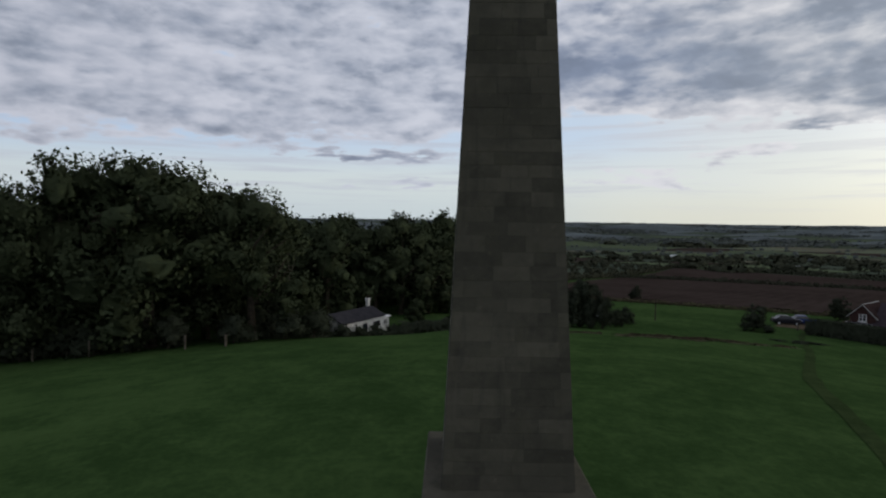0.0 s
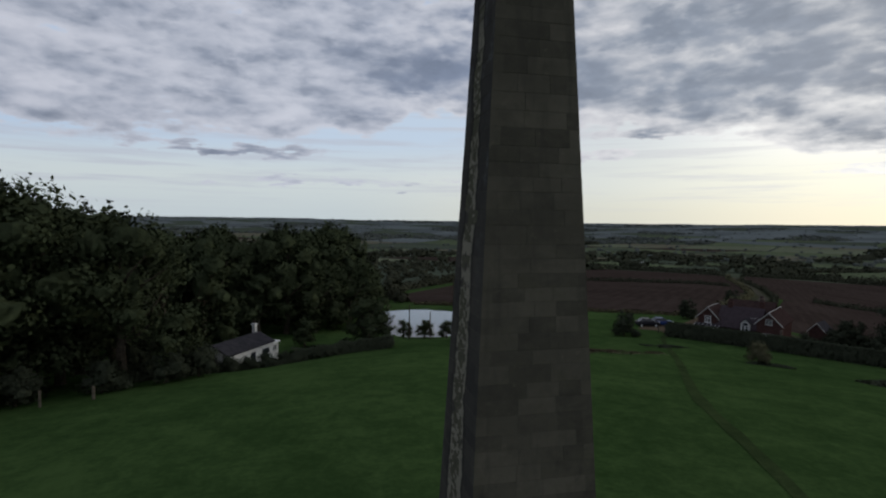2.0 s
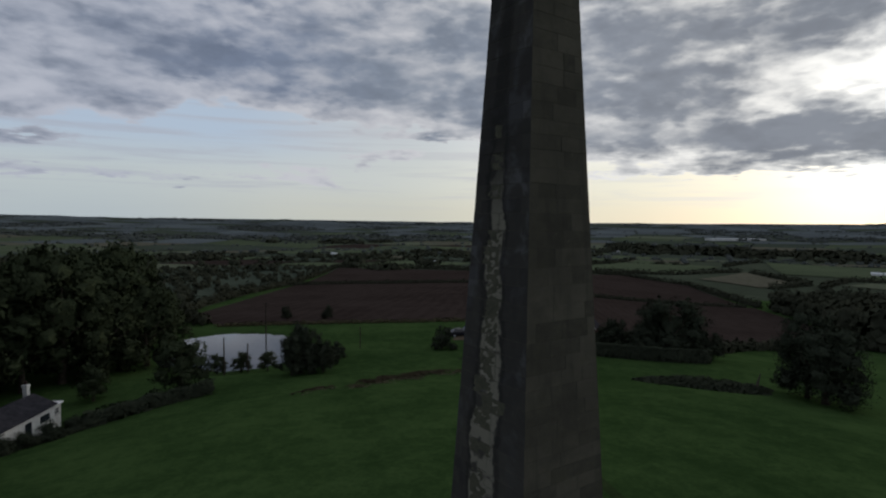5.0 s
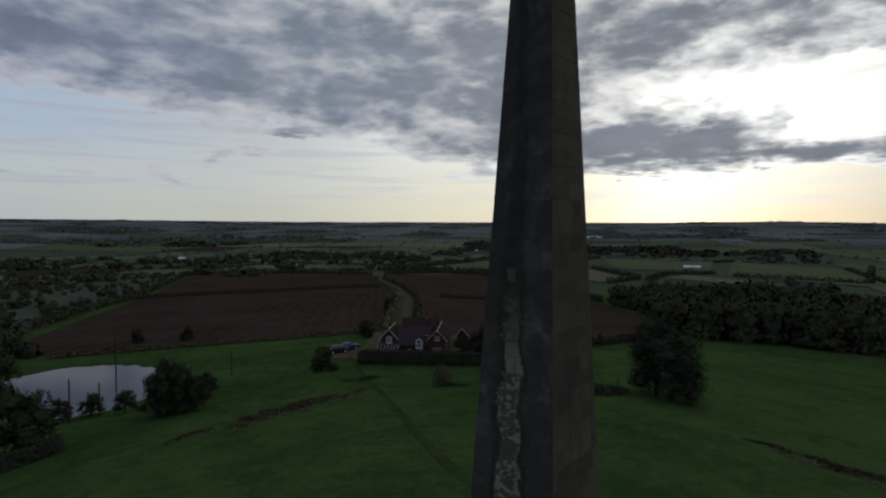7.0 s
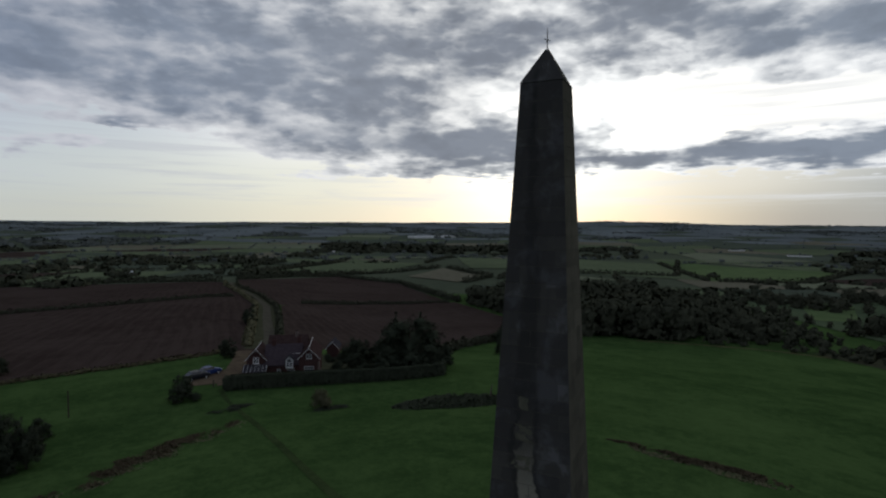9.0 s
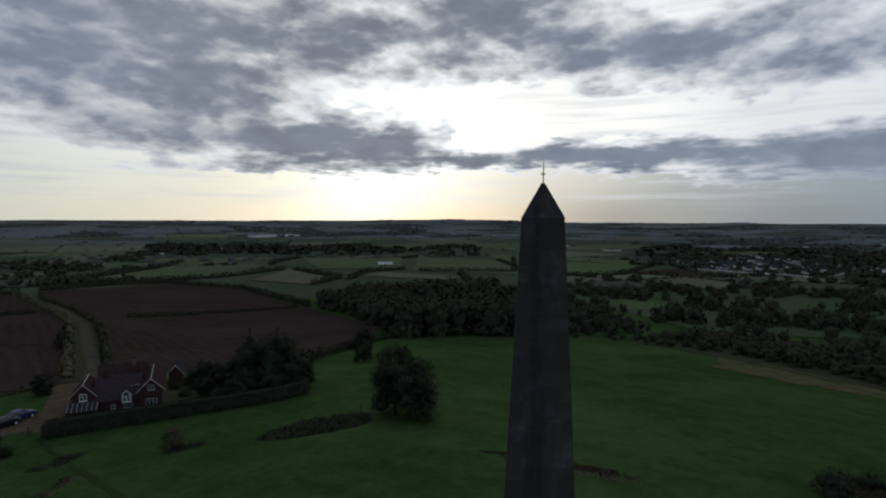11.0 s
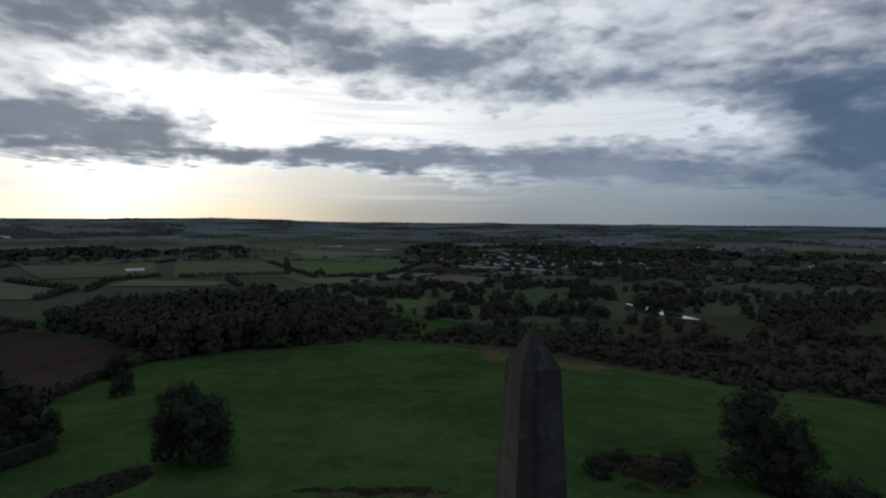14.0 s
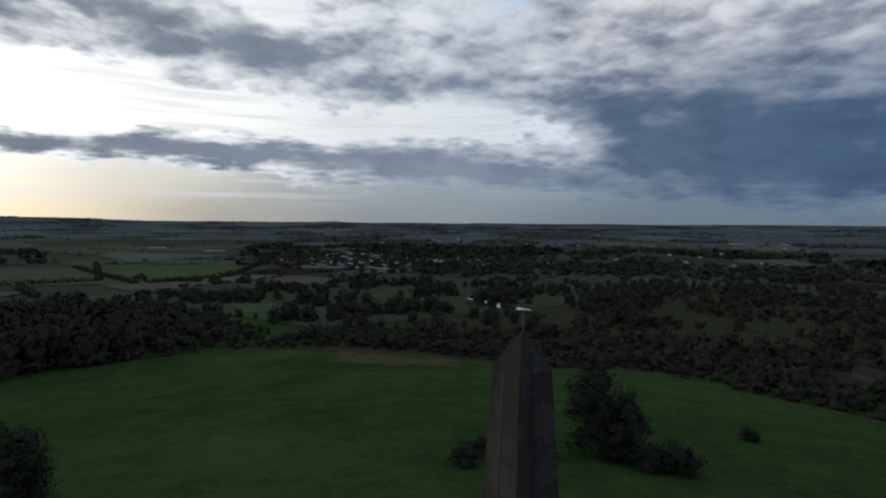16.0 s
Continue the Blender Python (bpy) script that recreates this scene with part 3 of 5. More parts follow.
def leaf_mesh(name, centres, sizes, mat, outward=None, flat=0.55, core=None, up=0.35):
    """Many small leaf sprays, each a bent quad of its own, over a denser core."""
    n = len(centres)
    d = rng.normal(size=(n, 3))
    if outward is not None:
        d = d * flat + outward
    d /= np.linalg.norm(d, axis=1)[:, None]
    a = np.cross(d, rng.normal(size=(n, 3)))
    a /= np.linalg.norm(a, axis=1)[:, None]
    b = np.cross(d, a)
    s = np.asarray(sizes)[:, None]
    k = 0.75 + 0.5 * rng.random((n, 4))
    v = np.stack([centres - a * s * k[:, :1], centres - b * s * 0.6 * k[:, 1:2] + d * s * 0.2, centres + a * s * k[:, 2:3], centres + b * s * 0.6 * k[:, 3:] - d * s * 0.15], 1).reshape(-1, 3)
    # rounded shading over each clump
    nv = (outward / (np.linalg.norm(outward, axis=1)[:, None] + 1e-6) if outward is not None else d) + rng.normal(size=(n, 3)) * 0.2 + np.array((0, 0, up))
    nv /= np.linalg.norm(nv, axis=1)[:, None]
    nv = np.repeat(nv, 4, axis=0)
    loops = np.arange(4 * n)
    if core is not None:
        v, nv, loops = np.concatenate([v, core[0]]), np.concatenate([nv, core[2]]), np.concatenate([loops, core[1].ravel() + 4 * n])
    m = len(loops) // 4
    me = bpy.data.meshes.new(name)
    me.vertices.add(len(v))
    me.vertices.foreach_set("co", v.astype(np.float32).ravel())
    me.loops.add(4 * m)
    me.loops.foreach_set("vertex_index", loops.astype(np.int32))
    me.polygons.add(m)
    me.polygons.foreach_set("loop_start", np.arange(0, 4 * m, 4, dtype=np.int32))
    me.polygons.foreach_set("loop_total", np.full(m, 4, dtype=np.int32))
    me.update(calc_edges=True)
    me.materials.append(mat)
    me.polygons.foreach_set("use_smooth", [True] * m)
    me.normals_split_custom_set_from_vertices(nv.tolist())
    return me


def crown_points(lobes, count, clump=0.16):
    """Points over lobes (x, y, z, r, rz), gathered into clumps with gaps between them."""
    lobes = np.array(lobes, float)
    w = lobes[:, 3] ** 2
    pick = rng.choice(len(lobes), size=max(8, count // 10), p=w / w.sum())
    d = rng.normal(size=(len(pick), 3))
    d /= np.linalg.norm(d, axis=1)[:, None]
    rad = np.where(rng.random(len(pick)) < 0.06, rng.uniform(0.2, 0.7, len(pick)), rng.uniform(0.78, 1.03, len(pick)))[:, None]
    c = lobes[pick, :3] + d * rad * lobes[pick][:, [3, 3, 4]]
    k = rng.integers(0, len(c), count)
    spread = lobes[pick[k], 3][:, None] * clump
    p = c[k] + rng.normal(size=(count, 3)) * spread
    return p, d[k]


def trunk_mesh(name, h, r, limbs, seed):
    rnd = random.Random(seed)
    bm = bmesh.new()
    p, lean = Vector((0, 0, -0.3)), Vector((rnd.uniform(-.05, .05), rnd.uniform(-.05, .05), 0))
    rod(bm, p, (0, 0, 0.25), r * 1.5, r * 1.08, 9)
    last, steps = Vector((0, 0, 0.25)), 4
    for i in range(steps):
        q = last + Vector((0, 0, h * 0.8 / steps)) + lean * h * 0.3 * rnd.uniform(-1, 1)
        rod(bm, last, q, r * (1.08 - i * 0.22), r * (0.86 - i * 0.22), 8)
        last = q
    for i in range(limbs):
        a, z = rnd.uniform(0, 6.28), h * rnd.uniform(0.25, 0.6)
        m = Vector((math.cos(a) * h * 0.16, math.sin(a) * h * 0.16, z + h * 0.12))
        e = Vector((math.cos(a + .3) * h * 0.27, math.sin(a + .3) * h * 0.27, z + h * rnd.uniform(0.2, 0.32)))
        rod(bm, (0, 0, z), m, r * 0.42, r * 0.26, 6)
        rod(bm, m, e, r * 0.26, r * 0.08, 6)
    me = bpy.data.meshes.new(name)
    bm.to_mesh(me)
    bm.free()
    me.materials.append(BARK)
    return me


def make_tree(kind, seed, leaves, leaf, mat):
    """A tree 10 m high at the origin: an empty with trunk and crown."""
    rnd = random.Random(seed)
    lobes = []
    if kind == "broad":
        for i in range(18):
            a, q = rnd.uniform(0, 6.28), ((i + rnd.random()) / 18) ** 1.1
            z = 1.5 + 6.9 * q
            reach = 2.75 * math.sin(min(1.0, 0.3 + 0.95 * (1 - q)) * 1.57)
            r = rnd.uniform(1.0, 1.7)
            lobes.append((math.cos(a) * reach, math.sin(a) * reach, z, r, r * 0.8))
        lobes.append((rnd.uniform(-.4, .4), rnd.uniform(-.4, .4), 8.4, 1.3, 1.45))
        lobes.append((0, 0, 5.2, 2.3, 2.6))
        if rnd.random() < .8:
            lobes.append((rnd.uniform(-2, 2), rnd.uniform(-2, 2), 8.0, 1.1, 1.5))
    elif kind == "skirt":
        for i in range(22):
            a, q = rnd.uniform(0, 6.28), ((i + rnd.random()) / 22) ** 1.1
            z = 1.0 + 7.6 * q
            reach = 2.9 * math.sin(min(1.0, 0.28 + 0.95 * (1 - q)) * 1.57) * rnd.uniform(0.75, 1.1)
            r = rnd.uniform(1.0, 1.6)
            lobes.append((math.cos(a) * reach, math.sin(a) * reach, z, r, r * 0.85))
        lobes += [(0, 0, 4.6, 2.7, 3.4), (0.4, 0, 2.4, 2.9, 1.8)]
    elif kind == "tall":
        for i in range(12):
            q = i / 11
            r = 0.75 + 1.15 * math.sin(min(1, q * 1.25 + 0.12) * 2.6)
            a = rnd.uniform(0, 6.28)
            lobes.append((math.cos(a) * 0.7, math.sin(a) * 0.7, 1.5 + q * 7.6, r * 0.8, 1.0))
    elif kind == "cone":
        for i in range(14):
            q = i / 13
            r = 1.75 * (1 - q) + 0.16
            lobes.append((0, 0, 0.9 + q * 8.9, r, 0.55))
    elif kind == "bush":
        for i in range(10):
            a, q = rnd.uniform(0, 6.28), rnd.random()
            r = rnd.uniform(2.0, 3.0)
            lobes.append((math.cos(a) * 2.9 * (1.1 - q), math.sin(a) * 2.9 * (1.1 - q), 1.8 + 5.4 * q, r, r * 0.9))
        lobes.append((0, 0, 4, 3.4, 3.6))
    p, d = crown_points(lobes, leaves, 0.15 if kind != "cone" else 0.25)
    p[:, 2] = np.maximum(p[:, 2], 0.25)
    me = leaf_mesh("crown", p, leaf * (0.7 + 0.7 * rng.random(leaves)), mat, d, core=heaps(lobes, 3 if leaves > 2500 else 2, 0.5, 0.3, True, 0.22))
    ob = new("tree")
    t = new("trunk", trunk_mesh("trunk", 4.0 if kind == "bush" else 9.0, {"broad": 0.28, "skirt": 0.3, "tall": 0.2, "cone": 0.2, "bush": 0.25}[kind], 0 if kind == "cone" or leaves < 2500 else 6, seed))
    c = new("crown", me)
    t.parent = c.parent = ob
    return ob


def kept(ob, name, label, category="tree", group=""):
    """Names a pattern tree and moves it out to its first place later on."""
    ob.name = name
    return tagged(ob, label, category, group)


BROAD = [kept(make_tree("broad", s, 9500, 0.112, LEAF), "broadleaf_tree", "leafy green broadleaf tree at the wood's edge", group="trees of the near wood") for s in (1, 2, 3, 4)]
SKIRT = [kept(make_tree("skirt", s, 9500, 0.108, LEAF_DARK), "broadleaf_tree", "dense dark tree with foliage down to the grass") for s in (51, 52)]
SMALL = [kept(make_tree("skirt", s, 3600, 0.175, LEAF_DARK), "small_tree", "small dense dark tree") for s in (55, 56)]
BACK = [kept(make_tree("broad", s, 3800, 0.172, LEAF), "broadleaf_tree", "leafy green broadleaf tree deep in the wood", group="trees of the near wood") for s in (61, 62, 63)]
TALL = [kept(make_tree("tall", s, 4500, 0.12, LEAF_DARK), "slender_tree", "tall slender dark green tree in the wood", group="trees of the near wood") for s in (11, 12)]
CONE = [kept(make_tree("cone", s, 3000, 0.17, LEAF_DARK), "conifer", "dark narrow conifer beside the garden") for s in (21,)]
BUSH = [kept(make_tree("bush", s, 4200, 0.20, LEAF_DRY), "round_bush", "rounded greyish-tan bush on the pasture", "bush") for s in (31,)]
SHRUB = [kept(make_tree("bush", s, 2600, 0.22, LEAF_DARK), "shrub", "dark green shrub", "shrub") for s in (41, 42)]
used = set()


def plant(pattern, x, y, h, spread=None, name="", label="", category="", group=""):
    """A tree of a pattern, h metres high and spread times as wide, standing on the ground."""
    s = h / 10
    w = s * (spread or 1.0)
    m = pose(x, y, height(x, y) - 0.05, 0, 0, rng.uniform(0, 360))
    if pattern not in used:
        used.add(pattern)
        ob = pattern
        ob.matrix_basis = m
    else:
        ob = copy_thing(pattern, m)
    ob.scale = (w, w, s)
    if name:
        ob.name = name
    return tagged(ob, label, category, group)


def inside(poly, x, y):
    hit, j = False, len(poly) - 1
    for i in range(len(poly)):
        (xi, yi), (xj, yj) = poly[i], poly[j]
        if (yi > y) != (yj > y) and x < (xj - xi) * (y - yi) / (yj - yi) + xi:
            hit = not hit
        j = i
    return hit


def scatter(poly, gap, tries=6000):
    """Points in a polygon, no two nearer than gap."""
    xs, ys = [p[0] for p in poly], [p[1] for p in poly]
    got = []
    for _ in range(tries):
        x, y = rng.uniform(min(xs), max(xs)), rng.uniform(min(ys), max(ys))
        if inside(poly, x, y) and all((x - a) ** 2 + (y - b) ** 2 > gap * gap for a, b in got):
            got.append((x, y))
    return got


# the near wood, west of the cottage
WOOD = [(-80, 16), (-46, 33), (-34, 36), (-25, 36), (-19, 39), (-22, 50), (-27, 64), (-14, 72), (-4, 84), (0, 104), (2, 130), (-30, 160), (-110, 130), (-120, 40)]
for k, (x, y) in enumerate(scatter(WOOD, 7.0)):
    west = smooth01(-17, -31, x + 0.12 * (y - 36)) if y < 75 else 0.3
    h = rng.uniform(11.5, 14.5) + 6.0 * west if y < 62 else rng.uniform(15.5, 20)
    if x < -42 - 0.35 * (y - 60) and y > 60:       # out of sight behind the front rows
        continue
    near = (y < 46 and x > -58) or (x > -27 and y < 66)
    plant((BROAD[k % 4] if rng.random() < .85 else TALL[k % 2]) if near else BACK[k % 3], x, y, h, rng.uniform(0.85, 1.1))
for x, y in ((-41, 33), (-35, 34), (-29, 34.5), (-26, 34), (-21, 36), (-17, 38.5), (-15, 41.5), (-38, 32.5), (-32, 33)):
    plant(SHRUB[0], x, y, rng.uniform(2.5, 5.0), 1.2, label="dark green undergrowth along the wood's edge", group="undergrowth along the wood")

for x, y, h in ((-33, 40, 19.5), (-29.5, 41, 18.5), (-37, 41, 18.5)):
    plant(BROAD[int(h) % 4], x, y, h, 0.95)

# bushes before the cottage
for x, y, h, w in ((-15.6, 47.0, 3.6, 1.2), (-18.0, 45.4, 4.6, 1.1), (-13.4, 47.8, 2.2, 1.3), (-11.6, 49.2, 1.9, 1.3), (-10.0, 50.8, 2.1, 1.3), (-8.2, 52.6, 2.0, 1.3), (-6.4, 54.0, 1.6, 1.4), (-21, 43, 4.4, 1.2)):
    plant(SHRUB[int(h * 10) % 2], x, y, h, w, "garden_bush", "dark rounded bush before the white cottage", "bush", "bushes before the cottage")

# trees round the pond and the cottage garden
for x, y, h, w in ((2, 58.2, 7.0, 1.15), (-6.3, 66, 4.2, 1.2), (8.8, 73.2, 3.2, 1.1), (12.0, 72.6, 3.3, 1.3), (14.9, 69.3, 3.2, 1.2), (-17.5, 47.5, 5.5, 1.3), (-19.5, 54, 7.0, 1.2), (-13.5, 76, 11, 1.25), (-5, 80, 12.5, 1.1), (1, 84, 13, 1.0), (4.5, 94, 12, 1.0), (6, 106, 10, 1.0)):
    plant(BACK[int(x) % 3], x, y, h, w, "garden_tree", "small broadleaf tree between cottage and pond", "tree", "trees by the pond")
for x, y, h, w in ((15.4, 60.4, 6.0, 0.85), (16.8, 61.4, 7.4, 0.85), (18.2, 60.6, 6.6, 0.85), (19.4, 59.6, 5.0, 0.8)):
    plant(SKIRT[int(y) % 2], x, y, h, w, "pond_tree", "dense dark tree beside the pond", "tree", "trees by the pond")
for x, y, h in ((23, 65.6, 3.0), (26, 69.8, 3.0), (35.6, 123.8, 3.6), (43.5, 117, 3.8), (71.2, 87.5, 4.8), (5, 108, 5.0), (0, 100, 6)):
    plant(SMALL[int(h * 7) % 2], x, y, h, 1.15, "field_tree", "small tree on the far side of the pasture", "tree", "scattered field trees")
plant(SMALL[1], 44.2, 67.6, 4.4, 1.25, "drive_tree", "bushy tree beside the parked cars", "tree")
plant(SHRUB[0], 45.2, 66.0, 1.6, 1.5, label="low dark shrub under the drive tree", category="shrub")
plant(BUSH[0], 49.2, 45.2, 3.3, 1.0)
plant(SKIRT[0], 65.6, 18.0, 10.2, 1.25, "pasture_tree", "large dark broadleaf tree alone on the pasture", "tree")
plant(SKIRT[1], 67.9, 20.8, 12.0, 0.85, "pasture_tree", "dark broadleaf tree leaning on a larger one", "tree")
plant(SMALL[1], 142, 49.8, 7.2, 1.25, "boundary_tree", "small round tree at the pasture's far edge", "tree")
plant(SMALL[0], 176, 61, 9.0, 1.2, "boundary_tree", "dark round tree at the ploughed field's corner", "tree")
for x, y, h in ((47.5, -30.5, 3.4), (44.5, -38.5, 3.2), (47.5, -42.0, 3.6), (51.5, -36.0, 2.6)):
    plant(SHRUB[int(h * 10) % 2], x, y, h, 1.5, "scrub_bush", "dark rounded scrub bush on the pasture", "bush", "scrub bushes on the pasture")
plant(SKIRT[0], 44.0, -51.5, 13.4, 1.1, "pasture_tree", "spreading dark tree with brown scrub below", "tree")
plant(SKIRT[1], 40.5, -52.0, 9.0, 1.1, "pasture_tree", "spreading dark tree with brown scrub below", "tree")
plant(SHRUB[1], 33.2, -53.6, 5.4, 1.3, label="large dark shrub beside the spreading tree", category="shrub")
plant(SHRUB[0], 36.2, -51.6, 4.4, 1.3, label="large dark shrub beside the spreading tree", category="shrub")
plant(SHRUB[1], 38.8, -79.9, 2.9, 1.3, label="lone dark shrub on the pasture", category="shrub")

# the brick house's garden
for x, y, h, w in ((85, 50.8, 12.0, 1.5), (88.5, 55, 9.5, 1.3), (80, 54, 6, 1.2), (90, 46, 6, 1.2), (76, 51, 3.6, 1.3), (80, 47, 3.4, 1.3), (85, 44.5, 3.2, 1.3), (92, 50, 6.5, 1.2), (86, 63, 6.5, 1.1), (79, 60, 4.2, 1.2)):
    plant((SKIRT if h > 7 else SMALL)[int(x) % 2], x, y, h, w, "garden_tree", "dense dark tree in the brick house's garden", "tree", "trees of the house garden")
for x, y, h in ((97, 66, 6.5), (93, 68, 5.5), (89, 68.5, 6.0), (100, 58, 7.0), (95, 60, 7.5)):
    plant(SKIRT[int(y) % 2] if h > 7 else SMALL[int(x) % 2], x, y, h, 1.15, "garden_tree", "dense dark tree round the garden outbuilding", "tree", "trees of the house garden")
plant(CONE[0], 97.3, 61.4, 12.4, 1.5)
plant(CONE[0], 100.3, 56.6, 12.4, 1.6)
for x, y, h in ((78, 57, 2.3), (82, 61, 2.8), (85, 66, 3.0), (80.5, 53, 2.4), (75, 56, 2.0), (89, 71, 2.6), (77, 63, 2.0), (83, 70, 2.3)):
    plant(SHRUB[int(x) % 2], x, y, h, 1.4, "garden_shrub", "dull green shrub in the brick house's garden", "shrub", "shrubs of the house garden")
for x, y, h in ((124, 135, 5.5), (120, 131, 4.5), (160, 170, 3.2), (196, 206, 3.0), (238, 260, 3.4), (262, 296, 3.6)):
    plant(SMALL[int(x) % 2], x, y, h, 1.2, "lane_tree", "small dark tree beside the farm lane", "tree", "trees along the lane")


def hedge(name, points, wide, high, mat, label, per=55, leaf=0.17, category="hedge", wild=0.15):
    """A hedge of leaf sprays over a line of points."""
    cs, ds, inner = [], [], []
    for a, b in zip(points, points[1:]):
        a, b = np.array(a, float), np.array(b, float)
        steps = int(np.linalg.norm(b - a) / (wide * (0.55 if per > 100 else 1.0))) + 1
        for i in range(steps):
            x, y = a + (b - a) * (i + 0.5) / steps
            tall = high * (1 + wild * noise.noise((x * 0.5, y * 0.5, 2.0)))
            inner.append((x, y, height(x, y) + tall * 0.45, wide * 0.56, tall * 0.56))
        length = np.linalg.norm(b - a)
        n = int(length * per)
        u = rng.random(n)
        side = np.array([(b - a)[1], -(b - a)[0]]) / length
        top = rng.random(n) < 0.4
        v = np.where(top, rng.uniform(-1, 1, n), np.sign(rng.uniform(-1, 1, n)))
        lift = np.where(top, 1.0, rng.random(n))
        q = a + (b - a) * u[:, None] + side * (v * wide / 2)[:, None]
        for i in range(n):
            g = height(q[i, 0], q[i, 1])
            bump = 1 + wild * noise.noise((q[i, 0] * 0.5, q[i, 1] * 0.5, 2.0))
            cs.append((q[i, 0] + rng.normal() * 0.06 * wide, q[i, 1] + rng.normal() * 0.06 * wide, g + lift[i] * high * bump + rng.normal() * 0.05))
            ds.append((side[0] * v[i], side[1] * v[i], 1.2 * lift[i] if top[i] else 0.3))
    me = leaf_mesh(name, np.array(cs), leaf * (0.7 + 0.7 * rng.random(len(cs))), mat, np.array(ds), core=heaps(inner, 3 if per > 100 else 2, 0.9 if per > 100 else 0.75, None, False, 0.10))
    return tagged(new(name, me), label, category)


hedge("house_hedge", [(51.5, 66.5), (60, 57.5), (68, 50.5), (76, 44), (81, 41.5)], 1.7, 2.3, LEAF_DARK, "long clipped dark green hedge before the brick house", 330, 0.13, wild=0.05)
hedge("garden_hedge", [(81, 41.5), (88, 45), (95, 51)], 1.5, 2.2, LEAF_DARK, "dark hedge along the garden's side", 160, 0.15)
hedge("cottage_hedge", [(-21, 41), (-14, 48.2), (-7.3, 53)], 1.4, 0.55, LEAF_DARK, "low rough hedge before the white cottage", 170, 0.13, wild=0.5)
hedge("cottage_hedge", [(-7.3, 53), (-1, 55), (4.5, 56)], 2.2, 1.4, LEAF_DARK, "rough dark hedge beside the white cottage", 170, 0.15, wild=0.5)
hedge("field_hedge", [(74, 264), (103, 258), (140, 243), (206, 231)], 2.2, 1.7, LEAF_FAR, "dark hedge across the ploughed field", 34, 0.3, wild=0.8)
hedge("field_hedge", [(224, 198), (258, 195), (286, 190), (328, 155)], 2.6, 2.0, LEAF_FAR, "dark hedge across the ploughed field", 30, 0.35, wild=0.9)
hedge("plough_hedge", [(77, 91.5), (56, 100), (36, 110), (18, 119)], 1.6, 0.6, LEAF_BROWN, "ragged low hedge along the ploughed field", 24, 0.22, wild=0.9)
hedge("plough_hedge", [(16, 122), (15, 147), (24, 172), (48, 214), (84, 268), (196, 470)], 3.0, 2.2, LEAF_FAR, "rough hedge along the ploughed field's side", 20, 0.45, wild=1.1)
hedge("plough_end_hedge", [(196, 472), (252, 440), (302, 346)], 3.5, 3.4, LEAF_FAR, "dark hedge and bushes at the ploughed field's end", 18, 0.6, wild=1.1)
hedge("plough_end_hedge", [(336, 366), (417, 378), (478, 362), (456, 268), (334, 150)], 3.5, 3.2, LEAF_FAR, "dark hedge and bushes at the ploughed field's end", 16, 0.6, wild=1.1)
hedge("boundary_hedge", [(90, 62), (112, 60), (148, 69), (190, 66), (212, 58)], 2.6, 2.2, LEAF_FAR, "rough hedge along the pasture's far edge", 26, 0.5, wild=0.8)
hedge("lane_hedge", [(84, 95), (139, 148), (180, 188), (224, 243), (273, 311), (301, 341)], 2.2, 1.7, LEAF_DRY, "patchy tan-green hedge along the farm lane", 13, 0.34, wild=1.6)
hedge("lane_hedge", [(96, 96), (146, 142), (187, 182), (232, 237), (281, 307), (310, 338)], 2.0, 1.6, LEAF_FAR, "patchy dark hedge along the farm lane", 14, 0.34, wild=1.6)


def scrub(name, cx, cy, rx, ry, turn, high, mat, label, n=2600, leaf=0.16, ragged=0.0):
    """A low patch of plants with a frayed edge."""
    a = radians(turn)
    cs = []
    while len(cs) < n:
        q, r = rng.uniform(0, 6.283), math.sqrt(rng.random())
        edge = 1 + 0.3 * noise.noise((math.cos(q) * 1.5, math.sin(q) * 1.5, cx))
        u, v = rx * r * math.cos(q) * edge, ry * r * math.sin(q) * edge
        v += ragged * ry * noise.noise((u * 0.25, cx, 1.0)) * 2
        x, y = cx + u * math.sin(a) + v * math.cos(a), cy + u * math.cos(a) - v * math.sin(a)
        gap = noise.noise((x * 0.45, y * 0.45, 5.0)) + 0.6 * noise.noise((x * 1.6, y * 1.6, 9.0))
        if ragged and gap + 1.1 * (1 - r) < rng.uniform(0.1, 0.7):
            continue
        lump = 0.4 + 1.0 * abs(noise.noise((x * 0.5, y * 0.5, 5.0)))
        cs.append((x, y, height(x, y) + high * lump * (1 - r**3) * rng.uniform(0.2, 1.0) + 0.03))
    me = leaf_mesh(name, np.array(cs), leaf * (0.6 + 0.9 * rng.random(n)), mat, np.array([(0, 0, 0.8)] * n), 0.28)
    return tagged(new(name, me), label, "scrub", kind="stuff")


